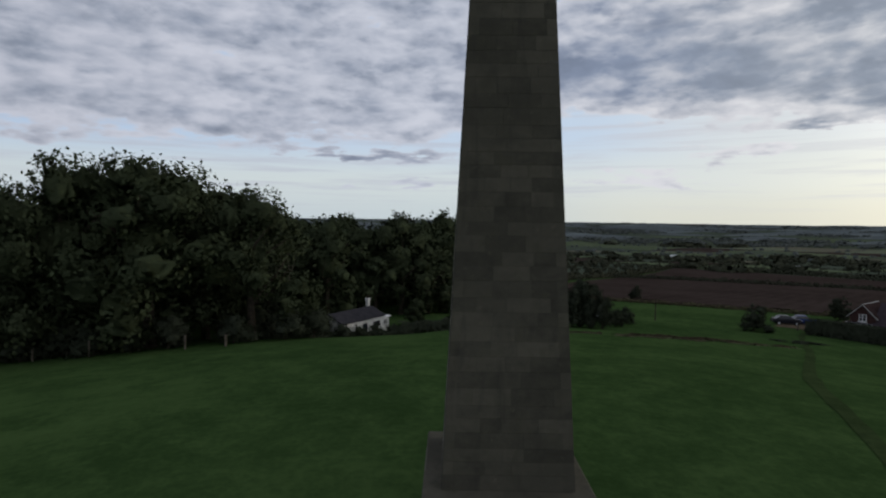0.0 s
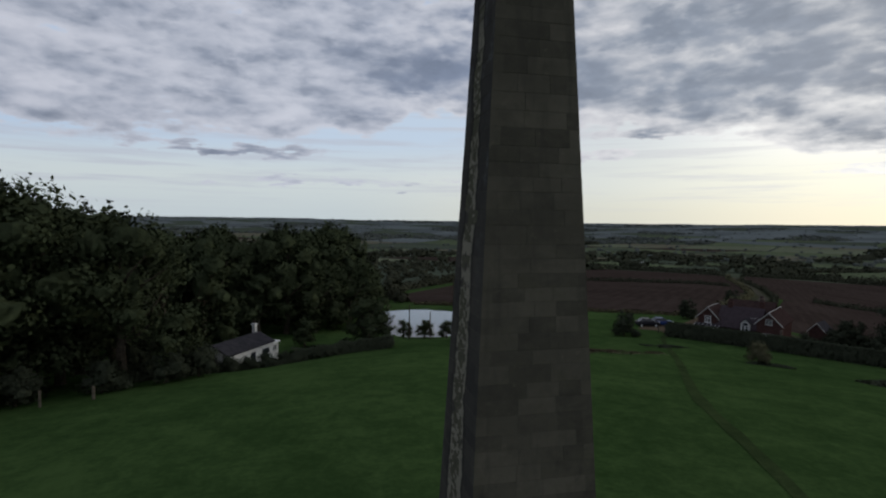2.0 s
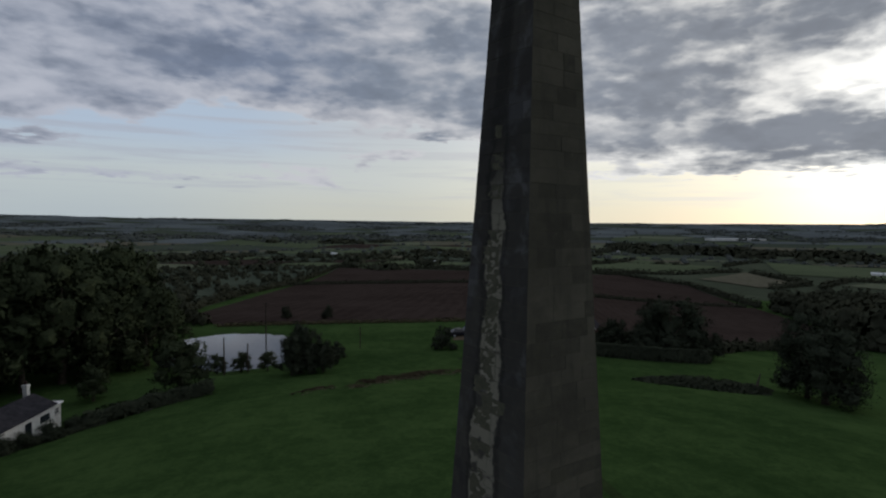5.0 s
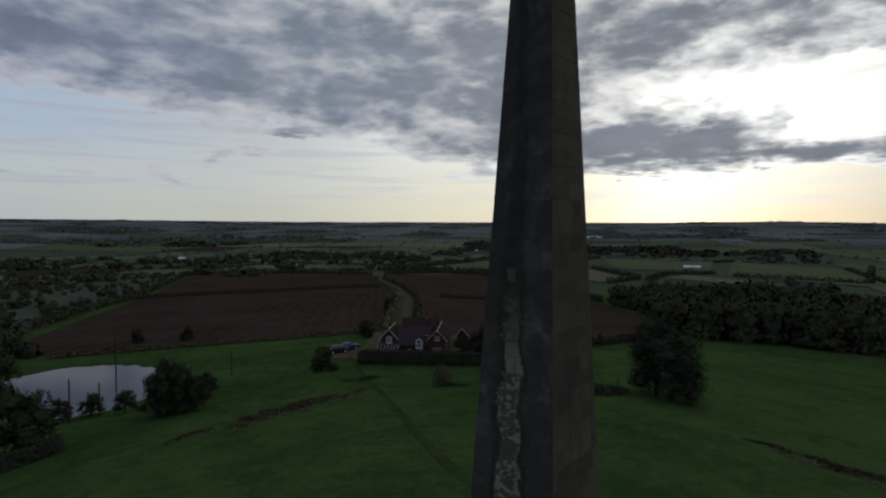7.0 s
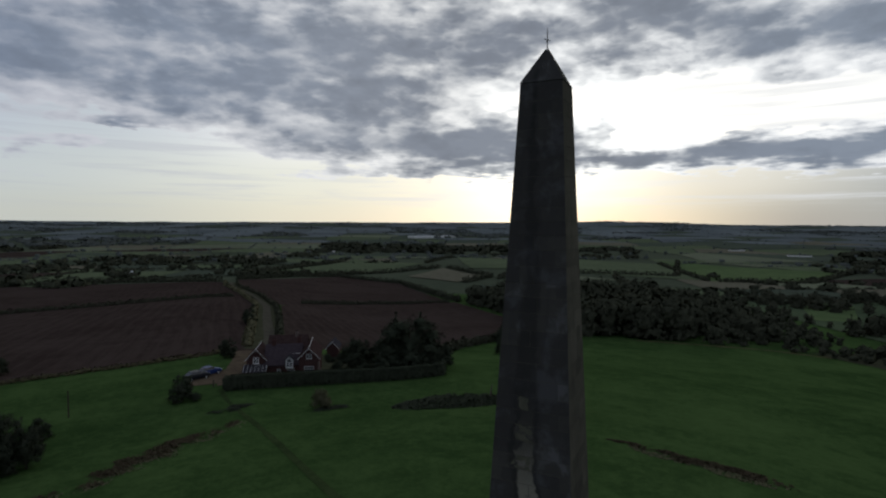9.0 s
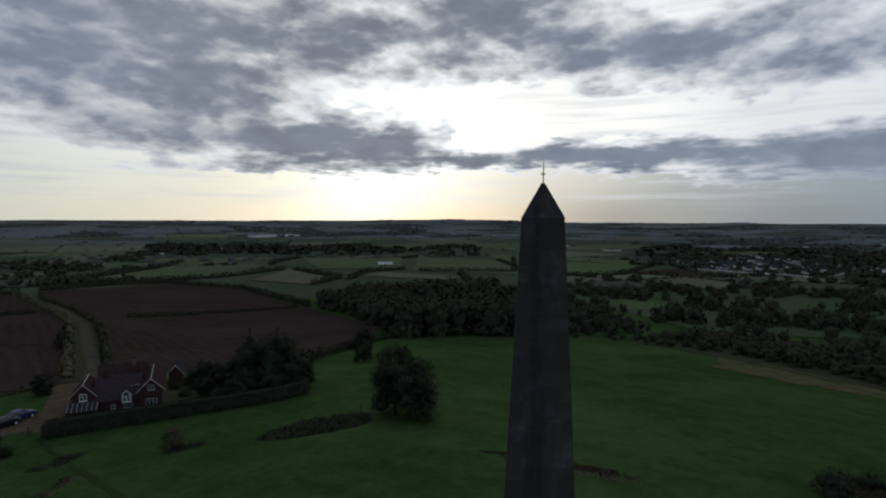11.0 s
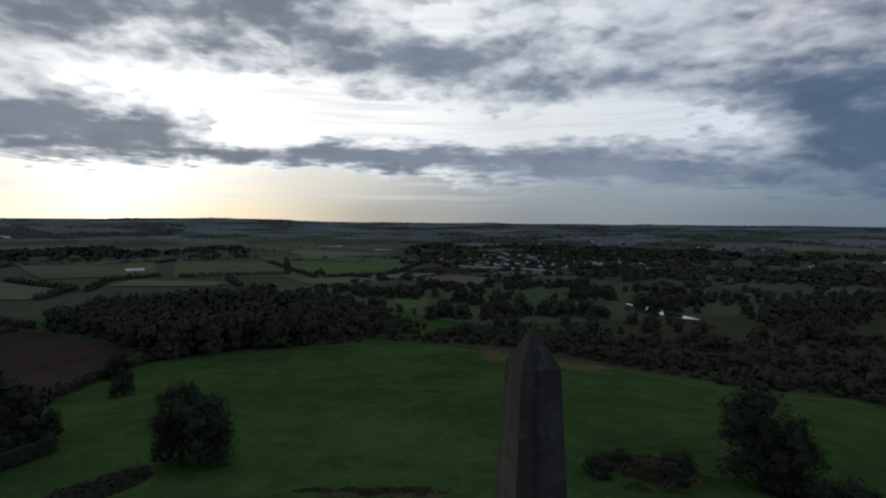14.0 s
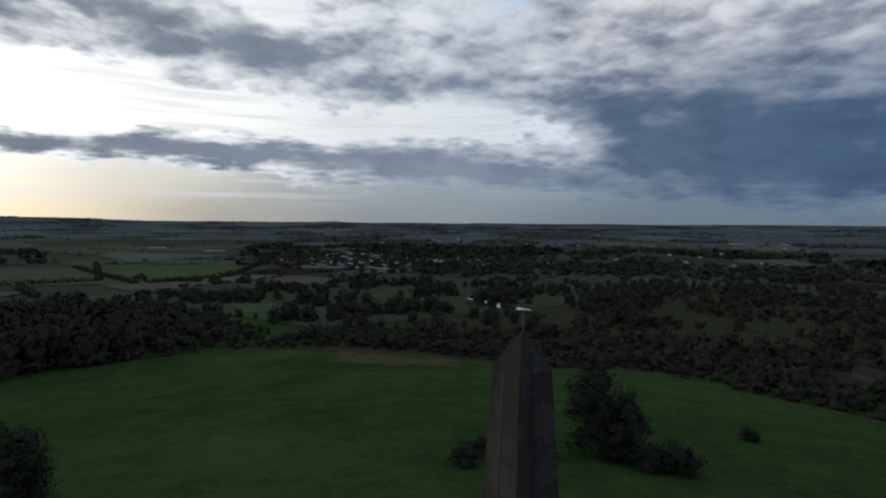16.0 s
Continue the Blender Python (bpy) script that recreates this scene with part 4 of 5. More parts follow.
scrub("nettle_patch", 60.5, 29.5, 9.5, 4.4, 130, 1.5, LEAF_DARK, "oval patch of dark nettles on the pasture", 9000, 0.15)
scrub("bush_skirt", 49.8, 43.4, 3.8, 1.4, 120, 0.4, LEAF_DARK, "dark rough grass below the round bush", 1500, 0.10, 0.3)
scrub("rough_patch", 44, 57, 3.8, 1.6, 110, 0.35, LEAF_DARK, "dark rough grass on the pasture", 1400, 0.10, 0.3)
for k, (mat, n) in enumerate(((LEAF_BRACKEN, 5200), (LEAF_DRY, 1300))):
    nm, tx = ("bracken_strip", "narrow strip of dark brown dead bracken on the pasture") if k == 0 else ("dry_grass_fringe", "pale dry grass along the dead bracken")
    scrub(nm, 46.9 - k * 1.0, -4.0, 9.5, 1.5, 19, 0.42 - 0.2 * k, mat, tx, n, 0.10, 0.35)
    scrub(nm, 25.5, 48.9 - k * 1.2, 14.0, 2.2, 83, 0.42 - 0.2 * k, mat, tx, n, 0.10, 0.35)
    scrub(nm, 48, -37 - k * 3, 8, 6, 90, 1.1, mat, tx, n * 2, 0.11, 0.5)
for ob in SMALL + BROAD + BACK + TALL + SKIRT + CONE + BUSH + SHRUB:     # patterns that stand nowhere
    if ob not in used:
        for q in (*ob.children, ob):
            bpy.data.objects.remove(q)

# ---- obelisk ----
HALF0, HALF1, SHAFT, APEX = 1.425, 0.434, 20.25, 21.03
obelisk = thing("obelisk", (0, 0, 0), 0, "tall weathered grey sandstone obelisk on a square plinth", "obelisk")


def half(z):
    return HALF0 + (HALF1 - HALF0) * z / SHAFT


bm = bmesh.new()          # core behind the joints
quad = []
for z, w in ((0.0, HALF0 - 0.007), (SHAFT, HALF1 - 0.007)):
    quad.append([bm.verts.new((sx * w, sy * w, z)) for sx, sy in ((-1, -1), (1, -1), (1, 1), (-1, 1))])
for i in range(4):
    bm.faces.new((quad[0][i], quad[0][(i + 1) % 4], quad[1][(i + 1) % 4], quad[1][i]))
bm.faces.new(quad[1])
part("core", bm, MORTAR, obelisk, "recessed mortar joints")

bm = bmesh.new()          # capping pyramid with a slight arris
ring = [bm.verts.new((sx * (HALF1 + 0.012), sy * (HALF1 + 0.012), SHAFT + 0.004)) for sx, sy in ((-1, -1), (1, -1), (1, 1), (-1, 1))]
ring2 = [bm.verts.new((sx * 0.035, sy * 0.035, APEX - 0.03)) for sx, sy in ((-1, -1), (1, -1), (1, 1), (-1, 1))]
for i in range(4):
    bm.faces.new((ring[i], ring[(i + 1) % 4], ring2[(i + 1) % 4], ring2[i]))
bm.faces.new(ring2)
bm.faces.new(ring[::-1])
part("capping_pyramid", bm, STONE_DARK, obelisk, "blackened pointed stone cap")
bm = bmesh.new()
rod(bm, (0, 0, APEX - 0.06), (0, 0, APEX + 0.34), 0.014, 0.010, 8)
rod(bm, (0, 0, APEX + 0.30), (-0.02, 0.0, APEX + 0.42), 0.010, 0.004, 6)
rod(bm, (-0.06, 0.05, APEX + 0.17), (0.06, -0.05, APEX + 0.17), 0.008, 0.008, 6)
rod(bm, (-0.05, -0.04, APEX + 0.15), (0.05, 0.04, APEX + 0.15), 0.008, 0.008, 6)
part("lightning_rod", bm, LEAD, obelisk, "thin weathered metal lightning rod with cross arms")
bm = bmesh.new()
rod(bm, (-0.27, -0.02, SHAFT + 0.26), (-0.27, -0.02, SHAFT + 0.40), 0.05, 0.04, 8)
part("iron_fixing", bm, IRON, obelisk, "small dark iron fixing on the cap")

# conductor strap down the north face
bm = bmesh.new()
for i in range(24):
    za, zb = SHAFT * i / 24, SHAFT * (i + 1) / 24
    xa, xb = 0.05 + 0.012 * math.sin(i * 1.7), 0.05 + 0.012 * math.sin((i + 1) * 1.7)
    v = [bm.verts.new(p) for p in ((xa - 0.012, half(za) + 0.016, za), (xa + 0.012, half(za) + 0.016, za), (xb + 0.012, half(zb) + 0.016, zb), (xb - 0.012, half(zb) + 0.016, zb))]
    w = [bm.verts.new(q.co - Vector((0, 0.012, 0))) for q in v]
    for q in ((v[0], v[1], v[2], v[3]), (w[3], w[2], w[1], w[0]), (v[0], v[3], w[3], w[0]), (v[1], w[1], w[2], v[2])):
        bm.faces.new(q)
part("conductor_strap", bm, LEAD, obelisk, "thin pale weathered lightning conductor strap")

# plinth: a stepped square base
bm = bmesh.new()
for z0, z1, w in ((-0.34, 0.0, 1.83), (-2.6, -0.34, 1.76)):
    box(bm, -w, -w, z0, w, w, z1, 0.03)
part("plinth", bm, STONE, obelisk, "square grey stone plinth with a projecting top course")

FACES = (((1, 0), (0, -1)), ((0, -1), (-1, 0)), ((-1, 0), (0, 1)), ((0, 1), (1, 0)))   # along, outward
stones = []
rnd = random.Random(5)
z, course = 0.0, 0
while z < SHAFT - 0.12:
    hz = min(rnd.uniform(0.27, 0.37), SHAFT - z)
    if SHAFT - z - hz < 0.15:
        hz = SHAFT - z
    for f, (along, outw) in enumerate(FACES):
        w0 = half(z)
        inset = 0.0 if (f + course) % 2 == 0 else 0.22
        left, right = -w0 + inset, w0 - inset
        cuts, q = [left], left
        if f == 1 and z < 17:
            c = -0.2 + 0.28 * noise.noise((z * 0.35, 0.0, 2.0)) + rnd.uniform(-0.07, 0.07)
            w = (0.40 - 0.016 * z) + rnd.uniform(-0.07, 0.09)
            if left + 0.25 < c - w and c + w < right - 0.25:
                cuts += [c - w, c + w]
                q = right
        while right - q > 0.95:
            q += rnd.uniform(0.45, 0.95)
            cuts.append(q)
        if right - cuts[-1] < 0.25 and len(cuts) > 1:
            cuts.pop()
        cuts.append(right)
        for a, b in zip(cuts, cuts[1:]):
            stones.append((f, z, hz, a, b, a == left, b == right))
    z += hz
    course += 1


def stone_faces(f, z, hz, a, b, first, last, raw):
    """One dressed block: chamfered front, sides going into the wall. Spalled blocks have an uneven, set-back front."""
    along, outw = FACES[f]
    g, deep, ch = 0.003, 0.22, 0.004
    proud = rnd.uniform(-0.003, 0.003)
    a2, b2 = a + (0 if first else g / 2), b - (0 if last else g / 2)
    z0, z1 = z + g / 2, z + hz - g / 2

    def at(u, v, d):
        w = half(v) + d
        k = half(v) / half(z)
        u = u * k
        return (along[0] * u + outw[0] * w, along[1] * u + outw[1] * w, v)
    back = [at(a2, z0, -deep), at(b2, z0, -deep), at(b2, z1, -deep), at(a2, z1, -deep)]
    rim = [at(a2, z0, proud - ch), at(b2, z0, proud - ch), at(b2, z1, proud - ch), at(a2, z1, proud - ch)]
    vs, fs = back + rim, [(0, 1, 5, 4), (1, 2, 6, 5), (2, 3, 7, 6), (3, 0, 4, 7)]
    n = 7 if raw else 2
    base = len(vs)
    for i in range(n):
        for j in range(n):
            u, v = a2 + ch + (b2 - a2 - 2 * ch) * i / (n - 1), z0 + ch + (z1 - z0 - 2 * ch) * j / (n - 1)
            tear = 0.040 * noise.noise((u * 4.0, v * 9.0 + u * 4.0, 3.0)) + 0.018 * noise.noise((u * 13.0, v * 17.0, 8.0))
            vs.append(at(u, v, proud + (tear - 0.012 if raw and 0 < i < n - 1 else 0)))
    for i in range(n - 1):
        for j in range(n - 1):
            k = base + i * n + j
            fs.append((k, k + n, k + n + 1, k + 1))
    e = [base, base + (n - 1) * n, base + n * n - 1, base + n - 1]
    for i in range(4):
        fs.append((4 + i, 4 + (i + 1) % 4, e[(i + 1) % 4], e[i]))
    return vs, fs


rest = {STONE: ([], []), STONE_DARK: ([], [])}
singles = []
for s in stones:
    f, z, hz, a, b, first, last = s
    mid = (a + b) / 2
    # the west face has lost its skin along a ragged band
    raw = f == 1 and z < 17 and not (first or last) and abs(mid + 0.2) < 0.42 and rnd.random() < 1.0 - max(0, z - 8) * 0.09
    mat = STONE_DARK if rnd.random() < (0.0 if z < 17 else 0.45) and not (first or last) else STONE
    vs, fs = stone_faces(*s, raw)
    if len(singles) < 300 and ((f == 0 and 0.0 <= z < 15) or (f == 1 and z < 13)):
        singles.append((vs, fs, mat, raw))
    else:
        V, F = rest[mat]
        k = len(V)
        V += vs
        F += [tuple(i + k for i in q) for q in fs]
for (mat, (V, F)), nm in zip(rest.items(), ("grey_stonework", "dark_stonework")):
    if V:
        tagged(mesh_object(nm, V, F, mat, obelisk), kind="stuff")


# ---- buildings ----
def gable_roof(bm, x0, x1, y0, y1, eave, ridge, over=0.3, thick=0.14, axis="y"):
    """A pitched roof with thickness; its ridge runs along axis."""
    if axis == "x":
        x0, x1, y0, y1 = y0, y1, x0, x1
    cx = (x0 + x1) / 2
    slope = (ridge - eave) / (cx - x0)
    pts = [(x0 - over, eave - slope * over), (cx, ridge), (x1 + over, eave - slope * over), (x1 + over, eave - slope * over + thick), (cx, ridge + thick * 1.3), (x0 - over, eave - slope * over + thick)]
    ends = []
    for y in (y0 - over, y1 + over):
        ends.append([bm.verts.new((p, y, z) if axis == "y" else (y, p, z)) for p, z in pts])
    a, b = ends
    for i in range(6):
        bm.faces.new((a[i], a[(i + 1) % 6], b[(i + 1) % 6], b[i]))
    for e in ends:
        bm.faces.new((e[0], e[1], e[4], e[5]))
        bm.faces.new((e[1], e[2], e[3], e[4]))


def gable_walls(bm, x0, x1, y0, y1, base, eave, ridge, axis="y"):
    """Solid walls with gable ends."""
    if axis == "x":
        x0, x1, y0, y1 = y0, y1, x0, x1
    cx = (x0 + x1) / 2
    pts = [(x0, base), (x1, base), (x1, eave), (cx, ridge), (x0, eave)]
    ends = [[bm.verts.new((p, y, z) if axis == "y" else (y, p, z)) for p, z in pts] for y in (y0, y1)]
    a, b = ends
    for i in range(5):
        bm.faces.new((a[i], a[(i + 1) % 5], b[(i + 1) % 5], b[i]))
    bm.faces.new(a)
    bm.faces.new(b[::-1])


def window(parent, x, y, z, wide, high, lights=2, arched=False, frame_mat=None, axis="y", name="window"):
    """A framed window on a wall that faces -y (or -x): frame, dark pane and sill."""
    fm = frame_mat or OLD_PAINT
    d = 0.09
    bm = bmesh.new()
    bars = [(-wide / 2, 0, -wide / 2 + d, high), (wide / 2 - d, 0, wide / 2, high), (-wide / 2, 0, wide / 2, d), (-wide / 2, high - d, wide / 2, high)]
    for i in range(1, lights):
        c = -wide / 2 + wide * i / lights
        bars.append((c - d / 2, 0, c + d / 2, high))
    bars.append((-wide / 2, high * 0.55, wide / 2, high * 0.55 + d * 0.7))
    for x0, z0, x1, z1 in bars:
        box(bm, x0, -0.07, z0, x1, 0.02, z1)
    if arched:
        for i in range(8):
            a0, a1 = math.pi * i / 8, math.pi * (i + 1) / 8
            rod(bm, (math.cos(a0) * (wide / 2 - d / 2), -0.03, high + math.sin(a0) * wide * 0.55), (math.cos(a1) * (wide / 2 - d / 2), -0.03, high + math.sin(a1) * wide * 0.55), d * 0.6, d * 0.6, 6)
    w = part(name, bm, fm, parent)
    bm = bmesh.new()
    box(bm, -wide / 2 + 0.03, -0.02, 0.03, wide / 2 - 0.03, 0.03, high - 0.03)
    if arched:
        ring = [bm.verts.new((math.cos(math.pi * i / 10) * (wide / 2 - 0.05), -0.015, high + math.sin(math.pi * i / 10) * wide * 0.5)) for i in range(11)]
        bm.faces.new(ring)
    part("pane", bm, GLASS_DARK, w)
    bm = bmesh.new()
    box(bm, -wide / 2 - 0.08, -0.13, -0.09, wide / 2 + 0.08, 0.02, 0.0, 0.01)
    part("sill", bm, fm, w)
    w.matrix_basis = pose(x, y, z, 0, 0, 0 if axis == "y" else -90)
    return w


def bargeboards(parent, x0, x1, y, eave, ridge, over=0.35):
    cx = (x0 + x1) / 2
    slope = (ridge - eave) / (cx - x0)
    for s in (-1, 1):
        bm = bmesh.new()
        xe = cx + s * (cx - x0 + over)
        ze = eave - slope * over
        p = [(cx, ridge + 0.14), (xe, ze + 0.14), (xe, ze - 0.02), (cx, ridge - 0.02)]
        v = [bm.verts.new((a, y + k, b)) for k in (-0.06, 0.0) for a, b in p]
        for i in range(4):
            bm.faces.new((v[i], v[(i + 1) % 4], v[4 + (i + 1) % 4], v[4 + i]))
        bm.faces.new(v[:4])
        bm.faces.new(v[7:3:-1])
        part("bargeboard", bm, OLD_PAINT, parent, "white painted bargeboard")


def chimney(parent, x, y, z0, z1, wide, mat, pots=2, label=""):
    bm = bmesh.new()
    box(bm, x - wide / 2, y - wide / 2, z0, x + wide / 2, y + wide / 2, z1, 0.02)
    box(bm, x - wide / 2 - 0.06, y - wide / 2 - 0.06, z1 - 0.22, x + wide / 2 + 0.06, y + wide / 2 + 0.06, z1 - 0.06, 0.01)
    c = part("chimney", bm, mat, parent, label)
    for i in range(pots):
        bm = bmesh.new()
        px = x + (i - (pots - 1) / 2) * 0.34
        rod(bm, (px, y, z1 - 0.05), (px, y, z1 + 0.38), 0.13, 0.10, 10)
        part("chimney_pot", bm, TILE, c)


# the red brick house; its front (-y here) looks at the obelisk
house = thing("brick_house", (67.35, 62.4, -11.3), 55, "red brick house with white bargeboards and dark tiled roofs", "house")
bm = bmesh.new()
gable_walls(bm, -1.75, 1.75, 0.0, 9.0, -1.2, 3.35, 5.05)
part("right_wing_wall", bm, BRICK, house)
bm = bmesh.new()
gable_roof(bm, -1.75, 1.75, 0.0, 9.0, 3.35, 5.05)
part("right_wing_roof", bm, TILE, house)
bargeboards(house, -1.75, 1.75, -0.36, 3.4, 5.12)
bm = bmesh.new()
box(bm, -0.06, -0.30, 5.20, 0.06, 9.3, 5.29, 0.02)
part("ridge_capping", bm, OLD_PAINT, house, "pale ridge capping")
window(house, 0, -0.02, 3.25, 0.95, 0.85, 2)
window(house, 0, -0.02, 0.6, 1.7, 1.2, 3)
bm = bmesh.new()          # brick corner pier beside the gable
box(bm, 1.6, -0.12, -1.2, 1.95, 0.3, 2.6, 0.02)
box(bm, 1.75, -0.16, -1.2, 2.2, 0.3, 1.2, 0.02)
part("corner_buttress", bm, OLD_BRICK, house, "pale stepped corner buttress")
bm = bmesh.new()
gable_walls(bm, -8.1, -1.75, 1.4, 8.0, -1.2, 2.0, 4.95, axis="x")
part("main_wall", bm, BRICK, house)
bm = bmesh.new()
gable_roof(bm, -8.1, -1.8, 1.4, 8.0, 2.0, 4.95, axis="x")
part("main_roof", bm, SLATE_RED, house, "dark purple-brown tiled main roof")
# arched dormer
bm = bmesh.new()
gable_walls(bm, -4.35, -2.97, 0.95, 4.4, 1.2, 2.85, 3.5)
part("dormer_wall", bm, OLD_PAINT, house, "white painted dormer")
bm = bmesh.new()
gable_roof(bm, -4.35, -2.97, 0.95, 4.4, 2.85, 3.5, 0.12, 0.08)
part("dormer_roof", bm, SLATE, house)
window(house, -3.66, 0.92, 1.5, 1.15, 0.95, 2, True, frame_mat=WHITE_PAINT)
window(house, -3.4, 1.37, 0.3, 1.3, 0.9, 3)
window(house, -5.6, 1.37, 0.4, 0.7, 0.7, 1)
bm = bmesh.new()
for zc in (3.42, 3.50):
    box(bm, -3.3, 2.9 + (zc - 3.42), zc + 0.05, -1.9, 3.02 + (zc - 3.42), zc + 0.11)
part("roof_light", bm, OLD_PAINT, house, "pale roof light")
# left wing
bm = bmesh.new()
gable_walls(bm, -11.4, -8.1, 1.6, 8.0, -1.2, 3.05, 4.75)
part("left_wing_wall", bm, BRICK, house)
bm = bmesh.new()
gable_roof(bm, -11.4, -8.1, 1.6, 8.0, 3.05, 4.75)
part("left_wing_roof", bm, TILE, house)
bargeboards(house, -11.4, -8.1, 1.26, 3.1, 4.82)
bm = bmesh.new()
box(bm, -9.81, 1.3, 4.9, -9.69, 8.2, 4.99, 0.02)
part("ridge_capping", bm, OLD_PAINT, house, "pale ridge capping")
window(house, -9.75, 1.57, 2.2, 1.0, 1.15, 2, frame_mat=WHITE_PAINT)
bm = bmesh.new()
v = [bm.verts.new(p) for p in ((-11.9, -0.5, 1.05), (-7.6, -0.5, 1.05), (-7.6, 1.55, 1.95), (-11.9, 1.55, 1.95), (-11.9, -0.5, 1.15), (-7.6, -0.5, 1.15), (-7.6, 1.55, 2.05), (-11.9, 1.55, 2.05))]
for q in ((0, 1, 2, 3), (7, 6, 5, 4), (0, 4, 5, 1), (1, 5, 6, 2), (2, 6, 7, 3), (3, 7, 4, 0)):
    bm.faces.new([v[i] for i in q])
lean = part("lean_to_roof", bm, SLATE, house, "slate lean-to roof with white glazing bars")
for i in range(7):
    bm = bmesh.new()
    rod(bm, (-11.75 + i * 0.67, -0.52, 1.14), (-11.75 + i * 0.67, 1.5, 2.06), 0.035, 0.035, 6)
    part("glazing_bar", bm, OLD_PAINT, lean)
bm = bmesh.new()
box(bm, -11.8, -0.35, -1.2, -7.7, 1.55, 1.05)
part("lean_to_wall", bm, BRICK, house)
chimney(house, -6.9, 4.7, 4.0, 6.0, 0.7, BRICK, 2, "red brick chimney with clay pots")
chimney(house, -2.3, 6.2, 4.0, 6.1, 0.7, BRICK, 2, "red brick chimney with clay pots")
# rear range
bm = bmesh.new()
gable_walls(bm, -8.4, -1.2, 8.0, 13.0, -1.2, 3.1, 5.5, axis="x")
part("rear_wall", bm, BRICK, house)
bm = bmesh.new()
gable_roof(bm, -8.4, -1.2, 8.0, 13.0, 3.1, 5.5, axis="x")
part("rear_roof", bm, TILE, house)
chimney(house, -3.2, 10.4, 4.6, 6.3, 0.6, OLD_BRICK, 2, "pale-topped brick rear chimney")

# garden outbuilding behind the house
shed = thing("garden_outbuilding", on(91.5, 75.5, 0.1), 60, "small dark outbuilding with white bargeboards", "outbuilding")
bm = bmesh.new()
gable_walls(bm, -1.3, 1.3, 0, 5, -1.6, 2.2, 3.6)
part("wall", bm, BRICK, shed)
bm = bmesh.new()
gable_roof(bm, -1.3, 1.3, 0, 5, 2.2, 3.6)
part("roof", bm, SLATE, shed)
bargeboards(shed, -1.3, 1.3, -0.36, 2.2, 3.66)

# the white cottage
cott = thing("cottage", (-12.9, 50.6, -8.6), -60, "low white rendered cottage with a dark slate roof", "cottage")
bm = bmesh.new()
gable_walls(bm, -1.5, 6.4, 0.0, 4.2, -0.8, 2.3, 3.2, axis="x")
part("wall", bm, RENDER_WHITE, cott)
bm = bmesh.new()
gable_roof(bm, -1.5, 6.4, 0.0, 4.2, 2.3, 3.2, 0.2, 0.1, axis="x")
part("roof", bm, SLATE, cott, "dark slate roof")
bm = bmesh.new()
box(bm, 6.4, 0.5, -0.8, 8.2, 3.5, 1.85, 0.02)
part("flat_roofed_annexe", bm, RENDER_WHITE, cott)
bm = bmesh.new()
box(bm, 6.42, 0.3, 1.85, 8.35, 3.7, 1.98, 0.02)
part("annexe_roof", bm, WHITE_PAINT, cott, "white flat roof edge")
chimney(cott, 6.25, 2.5, 2.4, 4.3, 0.42, RENDER_WHITE, 1, "white rendered chimney")
window(cott, 2.6, -0.02, 0.75, 0.75, 1.05, 2, frame_mat=GLASS_DARK)
window(cott, 4.9, -0.02, 1.25, 1.2, 0.5, 2, frame_mat=GLASS_DARK)
window(cott, 7.3, 0.48, 0.95, 1.0, 0.6, 2)
bm = bmesh.new()
box(bm, -2.9, 0.6, -0.8, -1.52, 3.2, 1.0, 0.02)
part("porch", bm, RENDER_WHITE, cott)
# second roof in the trees behind
barn = thing("outhouse", on(-22, 87), 10, "brick outhouse with a pale sheet roof among the trees", "outbuilding")
bm = bmesh.new()
gable_walls(bm, -2.6, 2.6, 0, 3.0, -0.8, 2.0, 2.9, axis="x")
part("wall", bm, BRICK, barn)
bm = bmesh.new()
gable_roof(bm, -2.6, 2.6, 0, 3.0, 2.0, 2.9, axis="x")
part("roof", bm, METAL_ROOF, barn)
bare = thing("bare_trunk", on(-19.8, 48.8), 0, "tall bare pale trunk at the wood's edge", "tree")
bm = bmesh.new()
rod(bm, (0, 0, -0.3), (0.1, 0.1, 6), 0.17, 0.12, 8)
rod(bm, (0.1, 0.1, 6), (-0.2, 0.2, 11.5), 0.12, 0.04, 8)
rod(bm, (0.1, 0.1, 7.5), (0.9, 0.3, 9.5), 0.05, 0.02, 6)
part("trunk", bm, WOOD_GREY, bare)


# ---- cars ----
TAIL_RED = gloss("red_lens", (0.12, 0.01, 0.01), 0.2)


def make_car(name, x, y, turn, mat, label):
    """A saloon: lofted body, dark glasshouse, wheels with rims, lamps."""
    car = thing(name, on(x, y, 0.11), turn, label, "car")
    prof = [(-2.1, 0.28, 0.62), (-2.05, 0.22, 0.88), (-1.2, 0.2, 0.95), (1.0, 0.2, 0.93), (1.9, 0.22, 0.80), (2.15, 0.3, 0.58)]
    bm = bmesh.new()
    secs = []
    for yy, lo, hi in prof:
        w = 0.86 - 0.10 * (abs(yy) / 2.1) ** 4
        secs.append([bm.verts.new(p) for p in ((-w * .94, yy, lo), (w * .94, yy, lo), (w, yy, (lo + hi) / 2), (w * .93, yy, hi), (-w * .93, yy, hi), (-w, yy, (lo + hi) / 2))])
    for a, b in zip(secs, secs[1:]):
        for i in range(6):
            bm.faces.new((a[i], a[(i + 1) % 6], b[(i + 1) % 6], b[i]))
    bm.faces.new(secs[0])
    bm.faces.new(secs[-1][::-1])
    part("body", bm, mat, car, smooth=False)
    bm = bmesh.new()
    base = [(-0.78, -1.75, 0.92), (0.78, -1.75, 0.92), (0.78, 1.05, 0.92), (-0.78, 1.05, 0.92)]
